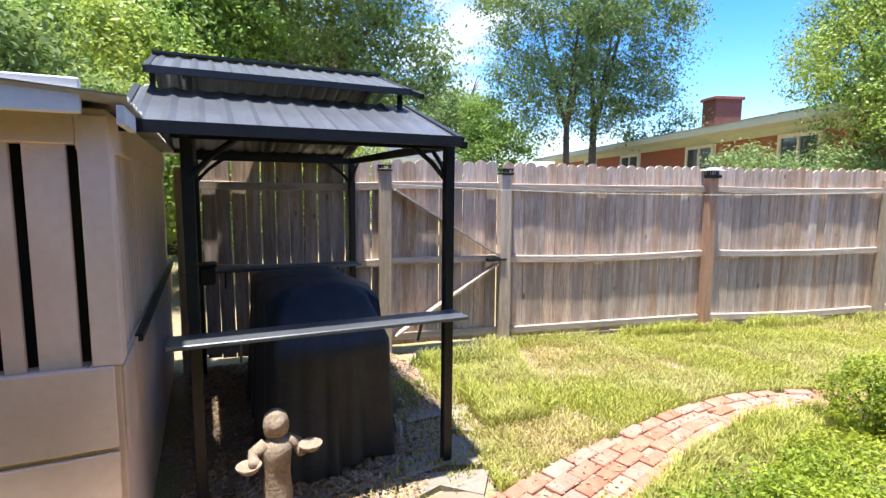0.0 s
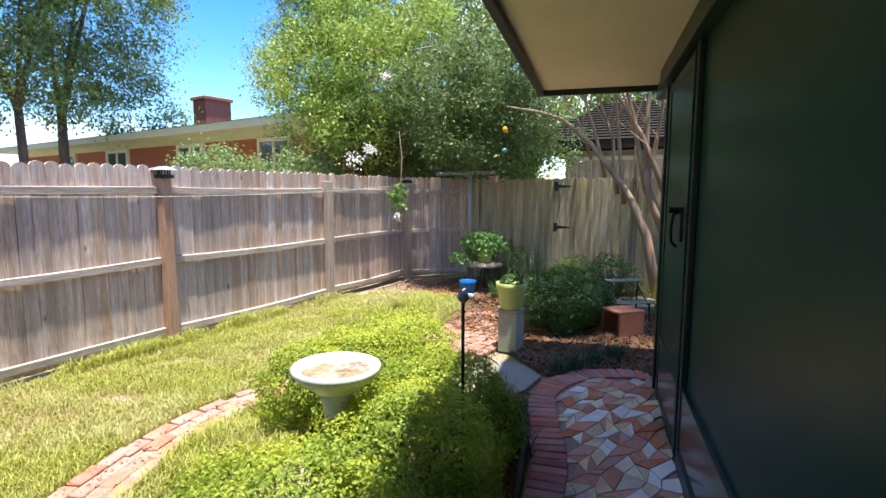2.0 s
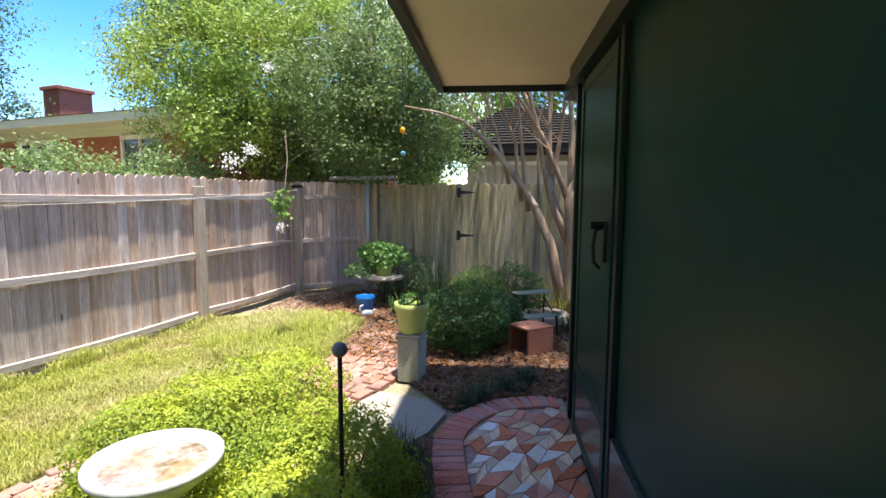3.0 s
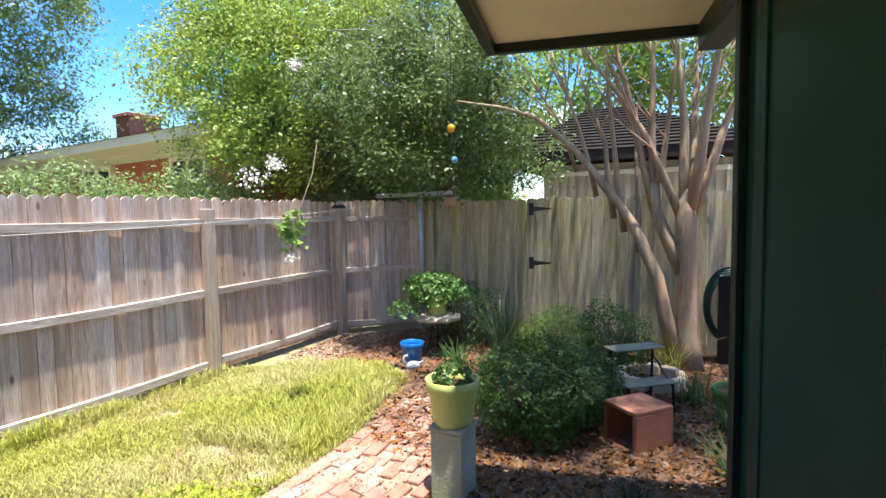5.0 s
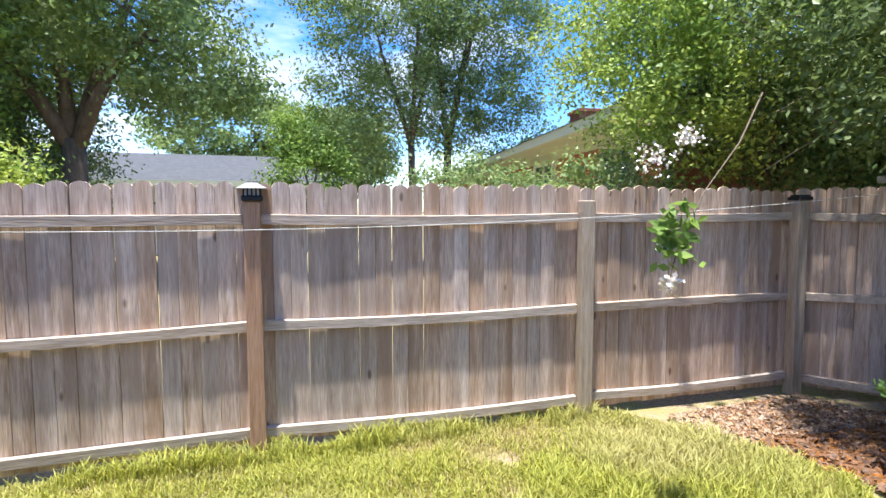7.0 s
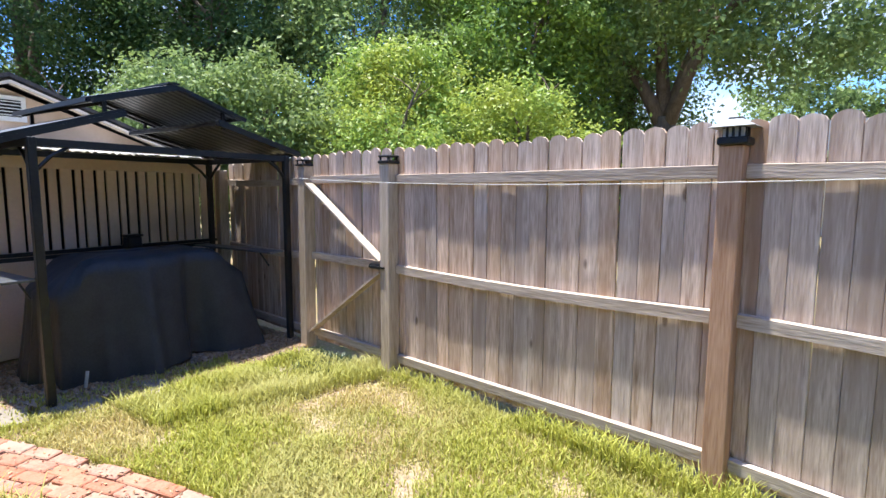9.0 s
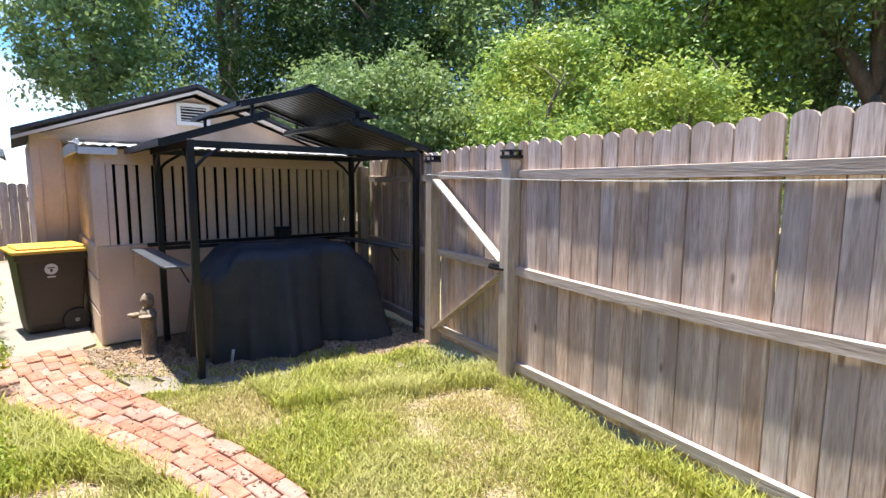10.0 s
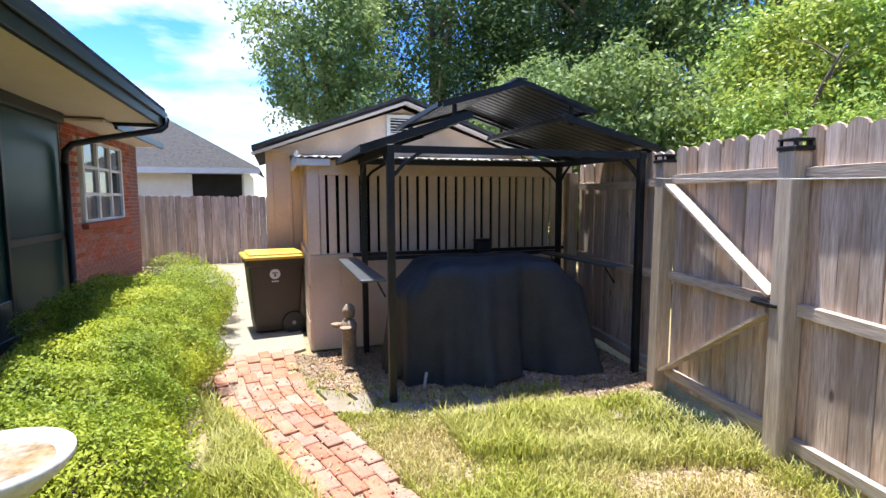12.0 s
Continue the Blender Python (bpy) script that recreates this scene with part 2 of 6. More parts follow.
# Shade on the right of the corner foliage is darkened into this olive.
TREE_O = leafy("shaded_olive_leaf", (0.07, 0.115, 0.036), (0.23, 0.31, 0.10), 0.45, 0.8, (0.15, 0.20, 0.055))
TREE_C = leafy("dark_leaf", (0.06, 0.12, 0.042), (0.18, 0.27, 0.085), 0.5, 0.4, (0.06, 0.11, 0.03))
FLAX = leafy("strap_leaf", (0.02, 0.045, 0.022), (0.06, 0.10, 0.04), 0.4, 3.0)
GRASS = leafy("grass_blade", (0.26, 0.29, 0.045), (0.55, 0.54, 0.11), 0.6, 0.9, (0.50, 0.47, 0.18))
STRAW = leafy("straw_blade", (0.42, 0.36, 0.13), (0.62, 0.53, 0.24), 0.7, 1.4, (0.42, 0.42, 0.11))
FLOWER = material("white_flower", (0.70, 0.66, 0.60), (0.85, 0.80, 0.74), 8, 0.7, 0.0)

# ---- ground: one sheet to the horizon; lawn, dirt and bed blend by noise and place ----
GROUND = bpy.data.materials.new("ground_soil")
GROUND.use_nodes = True
gn, gl = GROUND.node_tree.nodes, GROUND.node_tree.links
gb = gn["Principled BSDF"]
gb.inputs["Roughness"].default_value = 0.95
gb.inputs["Specular IOR Level"].default_value = 0.1
gpos = gn.new("ShaderNodeNewGeometry")


def gnoise(scale, detail=5.0):
    t = gn.new("ShaderNodeTexNoise")
    t.inputs["Scale"].default_value = scale
    t.inputs["Detail"].default_value = detail
    gl.new(gpos.outputs["Position"], t.inputs["Vector"])
    return t.outputs["Fac"]


def gramp(fac, p0, c0, p1, c1):
    r = gn.new("ShaderNodeValToRGB")
    r.color_ramp.elements[0].position, r.color_ramp.elements[1].position = p0, p1
    r.color_ramp.elements[0].color, r.color_ramp.elements[1].color = (*c0, 1), (*c1, 1)
    gl.new(fac, r.inputs["Fac"])
    return r.outputs["Color"]


def gmix(fac, a, b):
    m = gn.new("ShaderNodeMixRGB")
    gl.new(fac, m.inputs["Fac"])
    gl.new(a, m.inputs["Color1"])
    gl.new(b, m.inputs["Color2"])
    return m.outputs["Color"]


g_dirt = gramp(gnoise(35), 0.3, (0.22, 0.15, 0.10), 0.7, (0.42, 0.32, 0.225))
g_turf = gramp(gnoise(70), 0.3, (0.16, 0.15, 0.055), 0.7, (0.35, 0.31, 0.15))
g_col = gmix(gramp(gnoise(2.6, 9.0), 0.42, (0, 0, 0), 0.62, (1, 1, 1)), g_turf, g_dirt)
gl.new(g_col, gb.inputs["Base Color"])
gbump = gn.new("ShaderNodeBump")
gbump.inputs["Strength"].default_value = 0.6
gbump.inputs["Distance"].default_value = 0.03
gl.new(gnoise(45), gbump.inputs["Height"])
gl.new(gbump.outputs["Normal"], gb.inputs["Normal"])


# ---- mesh helpers ----
ANG = radians(9.2)


def H(u, v, z=0.0):
    """House grid to world: u along the house wall, v out from it."""
    return Vector((u * math.cos(ANG) - v * math.sin(ANG), u * math.sin(ANG) + v * math.cos(ANG), z))


HOUSE = Matrix.Rotation(ANG, 4, "Z")


def link(name, bm, mat, parent=None, label="", m=None, smooth=False):
    me = bpy.data.meshes.new(name)
    bm.to_mesh(me)
    bm.free()
    for one in (mat if isinstance(mat, (list, tuple)) else (mat,)):
        me.materials.append(one)
    if smooth:
        me.shade_smooth()
    ob = new(name, me)
    if parent is not None:
        ob.parent = parent
    if m is not None:
        ob.matrix_basis = m
    if label:
        ob["label"] = label
    return ob


def part(name, bm, mat, parent, label="", m=None, smooth=False):
    return link(name, bm, mat, parent, label, m, smooth)


def thing(name, at=(0, 0, 0), rz=0.0, label="", category="", group="", kind=""):
    e = new(name)
    e.empty_display_size = 0.2
    e.matrix_basis = pose(*at, 0, 0, rz)
    return tagged(e, label, category, group, kind)


def box(x0, x1, y0, y1, z0, z1, bevel=0.0, bm=None):
    bm = bm or bmesh.new()
    m = Matrix.Translation(((x0 + x1) / 2, (y0 + y1) / 2, (z0 + z1) / 2)) @ Matrix.Diagonal((abs(x1 - x0), abs(y1 - y0), abs(z1 - z0), 1))
    got = bmesh.ops.create_cube(bm, size=1.0, matrix=m)
    if bevel:
        edges = list({e for v in got["verts"] for e in v.link_edges})
        bmesh.ops.bevel(bm, geom=edges, offset=bevel, segments=1, affect="EDGES")
    return bm


def beam(a, b, w, d, bm=None, up=(0, 0, 1), bevel=0.0):
    """A bar of section w by d from a to b."""
    bm = bm or bmesh.new()
    a, b = Vector(a), Vector(b)
    z = (b - a).normalized()
    x = Vector(up).cross(z)
    x = x.normalized() if x.length > 1e-4 else Vector((1, 0, 0))
    y = z.cross(x)
    m = Matrix((x, y, z)).transposed().to_4x4()
    m.translation = (a + b) / 2
    got = bmesh.ops.create_cube(bm, size=1.0, matrix=m @ Matrix.Diagonal((w, d, (b - a).length, 1)))
    if bevel:
        bmesh.ops.bevel(bm, geom=list({e for v in got["verts"] for e in v.link_edges}), offset=bevel, segments=1, affect="EDGES")
    return bm


def tube(points, radii, sides=8, bm=None, cap=True):
    """A round limb through points with a radius at each."""
    bm = bm or bmesh.new()
    pts = [Vector(p) for p in points]
    rings = []
    side = Vector((1, 0, 0.13))
    for i, p in enumerate(pts):
        d = (pts[min(i + 1, len(pts) - 1)] - pts[max(i - 1, 0)]).normalized()
        side = (side - d * side.dot(d)).normalized()
        other = d.cross(side)
        r = radii[i] if isinstance(radii, (list, tuple)) else radii
        rings.append([bm.verts.new(p + (side * math.cos(2 * math.pi * k / sides) + other * math.sin(2 * math.pi * k / sides)) * r) for k in range(sides)])
    for q, s in zip(rings, rings[1:]):
        for k in range(sides):
            bm.faces.new((q[k], q[(k + 1) % sides], s[(k + 1) % sides], s[k]))
    if cap:
        bm.faces.new(rings[0][::-1])
        bm.faces.new(rings[-1])
    return bm


def lathe(profile, sides=32, bm=None, wave=None):
    """Turn a profile of (radius, z) round the z axis."""
    bm = bm or bmesh.new()
    rings = []
    for r, z in profile:
        ring = []
        for k in range(sides):
            a = 2 * math.pi * k / sides
            f = wave(a, r, z) if wave else 1.0
            ring.append(bm.verts.new((r * f * math.cos(a), r * f * math.sin(a), z)))
        rings.append(ring)
    for q, s in zip(rings, rings[1:]):
        for k in range(sides):
            bm.faces.new((q[k], q[(k + 1) % sides], s[(k + 1) % sides], s[k]))
    if profile[0][0] > 1e-3:
        bm.faces.new(rings[0][::-1])
    if profile[-1][0] > 1e-3:
        bm.faces.new(rings[-1])
    return bm


def prism(outline, z0, z1, bm=None):
    """An upright prism over a plan outline."""
    bm = bm or bmesh.new()
    lo = [bm.verts.new((x, y, z0)) for x, y in outline]
    hi = [bm.verts.new((x, y, z1)) for x, y in outline]
    n = len(lo)
    bm.faces.new(lo[::-1])
    bm.faces.new(hi)
    for i in range(n):
        bm.faces.new((lo[i], lo[(i + 1) % n], hi[(i + 1) % n], hi[i]))
    return bm


def from_arrays(name, verts, faces, mat, parent=None, label="", mats=None):
    me = bpy.data.meshes.new(name)
    me.from_pydata(verts, [], faces)
    for one in (mat if isinstance(mat, (list, tuple)) else (mat,)):
        me.materials.append(one)
    ob = new(name, me)
    if parent is not None:
        ob.parent = parent
    if label:
        ob["label"] = label
    return ob


def leaves(name, centres, normals, size, mat, rng, parent=None, aspect=0.5, jitter=0.7, bend=0.25):
    """Small folded leaves: two triangles pairs a leaf, each turned at random about its own outward way."""
    n = len(centres)
    c = np.asarray(centres, float)
    nor = np.asarray(normals, float) + rng.normal(0, jitter, (n, 3))
    nor /= np.linalg.norm(nor, axis=1, keepdims=True) + 1e-9
    t = np.cross(nor, rng.normal(0, 1, (n, 3)))
    t /= np.linalg.norm(t, axis=1, keepdims=True) + 1e-9
    s = np.cross(nor, t)
    ln = size * rng.uniform(0.65, 1.25, (n, 1))
    w = ln * aspect * 0.5
    base, tip = c - t * ln * 0.5, c + t * ln * 0.5
    mid = c + nor * ln * bend * 0.3
    left, right = mid + s * w - nor * ln * bend * 0.2, mid - s * w - nor * ln * bend * 0.2
    verts = np.stack([base, left, tip, right], 1).reshape(-1, 3)
    i = np.arange(n)[:, None] * 4
    faces = np.concatenate([i + [0, 2, 1], i + [0, 3, 2]]).tolist()
    return from_arrays(name, verts.tolist(), faces, mat, parent)

# ---- ground ----
g = bmesh.new()
bmesh.ops.create_grid(g, x_segments=120, y_segments=120, size=12, matrix=Matrix.Translation((5, 2, 0)))
for v in g.verts:
    v.co.z = noise.noise((v.co.x * 0.9, v.co.y * 0.9, 0.3)) * 0.012 - 0.016
rim = [e for e in g.edges if e.is_boundary]
out = bmesh.ops.extrude_edge_only(g, edges=rim)
for v in out["geom"]:
    if isinstance(v, bmesh.types.BMVert):
        d = Vector((v.co.x - 5, v.co.y - 2, 0))
        v.co = Vector((5, 2, 0)) + d * 40
        v.co.z = -0.3
ground = tagged(link("ground", g, GROUND), "patchy lawn soil with dry dirt and thin turf", "ground", kind="structure")

# ---- wooden fences ----
PITCH = 0.117


def picket_mesh(name, w, h, ear, mat, thick=0.018):
    """A fence board with clipped, rounded ears."""
    s = [(-w / 2, 0), (w / 2, 0), (w / 2, h - ear), (w * 0.40, h - ear * 0.45), (w * 0.22, h - 0.006), (0, h), (-w * 0.22, h - 0.006), (-w * 0.40, h - ear * 0.45), (-w / 2, h - ear)]
    bm = bmesh.new()
    front = [bm.verts.new((x * (1 - 0.006 / w), 0, z)) for x, z in s]
    lo = [bm.verts.new((x, 0.004, z)) for x, z in s]
    hi = [bm.verts.new((x, thick, z)) for x, z in s]
    bm.faces.new(front)
    bm.faces.new(hi[::-1])
    for i in range(len(s)):
        j = (i + 1) % len(s)
        bm.faces.new((lo[j], lo[i], hi[i], hi[j]))
        bm.faces.new((front[j], front[i], lo[i], lo[j]))
    me = bpy.data.meshes.new(name)
    bm.to_mesh(me)
    bm.free()
    me.materials.append(mat)
    return me


PICKETS = [picket_mesh("picket", w, 1.77 + d, 0.035, WOOD) for w, d in ((0.1152, -0.012), (0.1156, 0.0), (0.1152, 0.014), (0.1128, 0.004))]
PICKETS_NARROW = [picket_mesh("picket", 0.1135, 1.77 + d, 0.035, WOOD) for d in (-0.01, 0.01)]
PICKETS_OLD = [picket_mesh("picket", 0.136, 1.78 + d, 0.03, WOOD_OLD) for d in (-0.01, 0.0, 0.012)]
rngf = random.Random(4)


def run_pickets(parent, a, b, meshes, pitch, z0=0.05):
    a, b = Vector((*a, 0)), Vector((*b, 0))
    d = (b - a).normalized()
    n = max(1, round((b - a).length / pitch))
    step = (b - a).length / n
    rz = math.atan2(d.y, d.x)
    for i in range(n):
        ob = new("picket", rngf.choice(meshes))
        ob.parent = parent
        p = a + d * step * (i + 0.5) + Vector((-d.y, d.x, 0)) * rngf.uniform(0.0, 0.005)
        ob.matrix_basis = Matrix.Translation((p.x, p.y, z0 + rngf.uniform(-0.006, 0.006))) @ Euler((rngf.uniform(-0.006, 0.006), rngf.uniform(-0.004, 0.004), rz + rngf.uniform(-0.02, 0.02))).to_matrix().to_4x4()


def rail(parent, a, b, z, sag=0.01, mat=WOOD_RAIL):
    """A flat 2x4 between two posts on the near side of the boards, a little bowed."""
    bm = bmesh.new()
    a, b = Vector((*a, 0)), Vector((*b, 0))
    d = (b - a).normalized()
    n = Vector((d.y, -d.x, 0))
    last = None
    for i in range(9):
        k = i / 8
        p = a.lerp(b, k) + Vector((0, 0, z - sag * math.sin(math.pi * k)))
        ring = [bm.verts.new(p + n * q + Vector((0, 0, h))) for q, h in ((0.002, 0.0), (0.036, 0.002), (0.038, 0.066), (0.002, 0.070))]
        if last:
            for j in range(4):
                bm.faces.new((last[j], last[(j + 1) % 4], ring[(j + 1) % 4], ring[j]))
        else:
            bm.faces.new(ring)
        last = ring
    bm.faces.new(last[::-1])
    bmesh.ops.recalc_face_normals(bm, faces=bm.faces)
    return part("rail", bm, mat, parent)


def fence_post(parent, x, y, rz, h, w=0.105, mat=WOOD_POST):
    bm = box(-w / 2, w / 2, -w / 2, w / 2, -0.1, h, 0.006)
    for v in bm.verts:
        v.co.x += 0.004 * math.sin(3 * v.co.z)
    return part("post", bm, mat, parent, m=pose(x, y, 0, rngf.uniform(-0.4, 0.4), rngf.uniform(-0.3, 0.3), rz))


FENCE_PTS = [(1.42, 4.50), (3.11, 4.50), (4.30, 4.50), (6.74, 4.50), (9.17, 4.35), (11.27, 4.24), (12.08, 3.42)]
RAILS = (0.095, 0.83, 1.545)
fence = thing("fence", label="weathered grey-brown cedar privacy fence with dog-eared boards", category="fence", kind="structure")
for i, (a, b) in enumerate(zip(FENCE_PTS, FENCE_PTS[1:])):
    if i == 1:
        continue
    d = (Vector(b) - Vector(a)).normalized()
    off = Vector((-d.y, d.x)) * 0.015
    run_pickets(fence, Vector(a) + off, Vector(b) + off, PICKETS_NARROW if i in (0,) else PICKETS, PITCH)
    for k, z in enumerate(RAILS):
        rail(fence, Vector(a) + off + d * 0.05, Vector(b) + off - d * 0.05, z + (0.02 if i == 4 and k == 0 else 0), rngf.uniform(-0.008, 0.022))
for i, (x, y) in enumerate(FENCE_PTS[:-1]):
    fence_post(fence, x, y - 0.045 if i else y - 0.08, 0 if i < 4 else -8, (1.72, 1.72, 1.70, 1.70, 1.71, 1.72)[i], 0.11 if i in (1, 2) else 0.105, WOOD_POST if i == 3 else WOOD_POST_GREY)

# gate between the two capped posts
gate = thing("fence_gate", (0, 0, 0), label="closed wooden fence gate with diagonal braces", category="gate")
run_pickets(gate, (3.17, 4.515), (4.24, 4.515), PICKETS, PITCH, 0.06)
for z in RAILS:
    rail(gate, (3.17, 4.513), (4.24, 4.513), z + 0.01, 0.0)
part("brace", beam((3.20, 4.445, 1.55), (4.22, 4.445, 0.92), 0.018, 0.085, up=(0, 1, 0)), WOOD_RAIL, gate)
part("brace", beam((4.22, 4.445, 0.83), (3.20, 4.445, 0.16), 0.018, 0.085, up=(0, 1, 0)), WOOD_RAIL, gate)
latch = part("latch", box(4.10, 4.26, 4.405, 4.445, 0.855, 0.895, 0.006), BLACK, gate, "black metal gate latch")
part("latch_bolt", beam((4.12, 4.395, 0.875), (4.30, 4.395, 0.875), 0.016, 0.016), BLACK, latch)


def flat_cap(x, y, z):
    """A small dark solar post cap: tray, four corner bars and a lid."""
    t = thing("post_cap", (x, y, z), 0, "small dark metal solar cap")
    t.parent = fence
    part("tray", box(-0.062, 0.062, -0.062, 0.062, 0, 0.022, 0.004), BLACK, t)
    for sx in (-1, 1):
        for sy in (-1, 1):
            part("bar", box(sx * 0.045 - 0.006, sx * 0.045 + 0.006, sy * 0.045 - 0.006, sy * 0.045 + 0.006, 0.02, 0.052), BLACK, t)
    part("lid", box(-0.06, 0.06, -0.06, 0.06, 0.05, 0.062, 0.004), BLACK, t)


flat_cap(3.11, 4.455, 1.715)
flat_cap(4.30, 4.455, 1.70)
solar = thing("post_lamp", (6.74, 4.455, 1.70), 0, "black solar lamp cap with a peaked grey roof on a post", "lamp")
part("base", box(-0.066, 0.066, -0.066, 0.066, 0.0, 0.035, 0.006), BLACK, solar)
part("lantern", box(-0.045, 0.045, -0.045, 0.045, 0.035, 0.075), material("lamp_glass", (0.35, 0.36, 0.36), (0.5, 0.5, 0.5), 5, 0.2, 0), solar, "frosted lantern window")
for k in range(12):
    a = 2 * math.pi * k / 12
    part("bar", box(0.052 * math.cos(a) - 0.005, 0.052 * math.cos(a) + 0.005, 0.052 * math.sin(a) - 0.005, 0.052 * math.sin(a) + 0.005, 0.03, 0.08), BLACK, solar)
hat = bmesh.new()
bmesh.ops.create_cone(hat, cap_ends=True, segments=4, radius1=0.135, radius2=0.04, depth=0.04, matrix=Matrix.Translation((0, 0, 0.1)) @ Matrix.Rotation(radians(45), 4, "Z"))
part("roof", hat, material("lamp_roof", (0.22, 0.23, 0.24), (0.32, 0.33, 0.34), 8, 0.4, 0.05), solar)
part("panel", box(-0.03, 0.03, -0.03, 0.03, 0.12, 0.128, 0.002), BLACK, solar)
cap3 = thing("post_cap", (11.27, 4.195, 1.72), -8, "flat dark post cap")
cap3.parent = fence
part("tray", box(-0.07, 0.07, -0.07, 0.07, 0, 0.03, 0.006), BLACK, cap3)
part("lid", box(-0.055, 0.055, -0.055, 0.055, 0.03, 0.045, 0.004), BLACK, cap3)

# back fence with strap hinges
BACK_A, BACK_B, BACK_C = (12.02, 3.40), (11.62, 1.55), (11.40, -3.2)
back = thing("fence", label="old greenish-grey wooden board fence along the back bed", category="fence", kind="structure")
run_pickets(back, BACK_A, BACK_C, PICKETS_OLD, 0.139, 0.02)
for z in (0.3, 1.5):
    part("rail", beam((12.06, 3.3, z), (11.44, -3.2, z), 0.04, 0.085), WOOD_OLD, back)
dback = (Vector(BACK_C) - Vector(BACK_A)).normalized()
for z in (1.0, 1.66):
    hin = thing("gate_hinge", (11.60, 1.62, z), -90 + 4.5, "black iron strap hinge on the old fence", "hinge", "hinges on the back gate")
    part("plate", box(-0.03, 0.03, -0.012, 0.004, -0.075, 0.075, 0.003), BLACK, hin)
    strap = bmesh.new()
    v = [strap.verts.new(p) for p in ((0.03, -0.012, -0.03), (0.24, -0.012, -0.008), (0.24, -0.012, 0.008), (0.03, -0.012, 0.03))]
    f = strap.faces.new(v)
    ex = bmesh.ops.extrude_face_region(strap, geom=[f])
    for q in ex["geom"]:
        if isinstance(q, bmesh.types.BMVert):
            q.co.y += 0.012
    bmesh.ops.recalc_face_normals(strap, faces=strap.faces)
    part("strap", strap, BLACK, hin)

# neighbours' fence beyond the shed
side = thing("fence", label="grey weathered wooden fence beyond the driveway", category="fence", kind="structure")
run_pickets(side, H(-5.4, -6.5).xy, H(-5.4, 3.2).xy, [picket_mesh("picket", 0.136, 1.50 + d, 0.03, WOOD) for d in (-0.012, 0.012)], 0.142, 0.02)
for z in (0.3, 1.2):
    part("rail", beam(H(-5.46, -6.5, z), H(-5.46, 3.2, z), 0.04, 0.085), WOOD_OLD, side)

# ---- house: dark green screened porch, eave and brick end ----
WV = -1.37
wall = link("wall_porch", box(-0.6, 7.50, WV - 0.12, WV - 0.02, 0.0, 2.62), GREEN, m=HOUSE)
tagged(wall, "dark green screened porch wall with a soft sheen", "wall", kind="structure")
for u in (0.9, 6.18, 7.22, 7.46):
    part("screen_post", box(u - 0.03, u + 0.03, WV - 0.02, WV + 0.012, 0.0, 2.42, 0.004), GREENTRIM, wall, m=None)
part("sill", box(-0.6, 6.15, WV - 0.02, WV + 0.018, 0.0, 0.12, 0.004), GREENTRIM, wall)
part("head_beam", box(-0.6, 7.5, WV - 0.02, WV + 0.06, 2.38, 2.507, 0.005), GREENTRIM, wall)
part("kick_panel", box(0.93, 6.15, WV - 0.02, WV + 0.006, 0.12, 0.48, 0.003), KICK, wall, "glossy dark kick panel")
part("mid_rail", box(-0.6, 0.87, WV - 0.02, WV + 0.010, 0.98, 1.06, 0.004), GREENTRIM, wall)
door = thing("door_1", H(6.70, WV + 0.006), math.degrees(ANG), "dark green screen door with a black pull handle", "door", kind="structure")
part("door_panel", box(-0.47, 0.47, -0.015, 0.008, 0.10, 2.30), GREEN, door)
for x in (-0.45, 0.45):
    part("stile", box(x - 0.035, x + 0.035, -0.012, 0.016, 0.05, 2.34, 0.004), GREEN, door)
part("door_kick_panel", box(-0.412, 0.412, -0.012, 0.011, 0.14, 0.46, 0.003), KICK, door, "glossy dark kick panel")
for z in (0.10, 0.50, 2.30):
    part("door_rail", box(-0.415, 0.415, -0.012, 0.014, z - 0.035, z + 0.035, 0.004), GREEN, door)
hd = part("door_handle", box(-0.44, -0.40, 0.022, 0.040, 1.30, 1.50, 0.004), BLACK, door, "black curved pull handle")
part("pull", tube([(-0.42, 0.04, 1.47), (-0.42, 0.075, 1.455), (-0.42, 0.085, 1.38), (-0.42, 0.08, 1.30), (-0.42, 0.05, 1.27)], 0.009, 8), BLACK, hd, smooth=True)
part("knob", tube([(-0.42, 0.04, 1.48), (-0.42, 0.10, 1.48)], 0.018, 10), BLACK, hd)
# eave
eave = link("ceiling_eave", box(-1.25, 8.08, WV - 0.6, -0.37, 2.51, 2.54), SOFFIT, m=HOUSE)
tagged(eave, "cream painted soffit boards under the porch eave", "soffit", kind="structure")
part("fascia", box(-1.25, 8.12, -0.37, -0.32, 2.46, 2.66, 0.004), GREENTRIM, eave)
part("end_trim", box(8.08, 8.12, WV - 0.6, -0.37, 2.46, 2.66, 0.004), GREENTRIM, eave)
part("end_trim", box(-1.29, -1.25, WV - 0.6, -0.32, 2.46, 2.66, 0.004), GREENTRIM, eave)
part("beam", box(7.44, 8.08, WV - 0.10, WV + 0.02, 2.38, 2.51, 0.006), GREENTRIM, eave)
part("gutter", box(-1.32, 8.13, -0.318, -0.285, 2.57, 2.66, 0.006), GREENTRIM, eave, "dark gutter along the eave")
rf = bmesh.new()
vv = [rf.verts.new(p) for p in ((-1.3, -0.31, 2.67), (8.13, -0.31, 2.67), (8.13, -4.4, 3.70), (-1.3, -4.4, 3.70))]
rf.faces.new(vv)
ex = bmesh.ops.extrude_face_region(rf, geom=rf.faces[:])
for q in ex["geom"]:
    if isinstance(q, bmesh.types.BMVert):
        q.co.z += 0.05
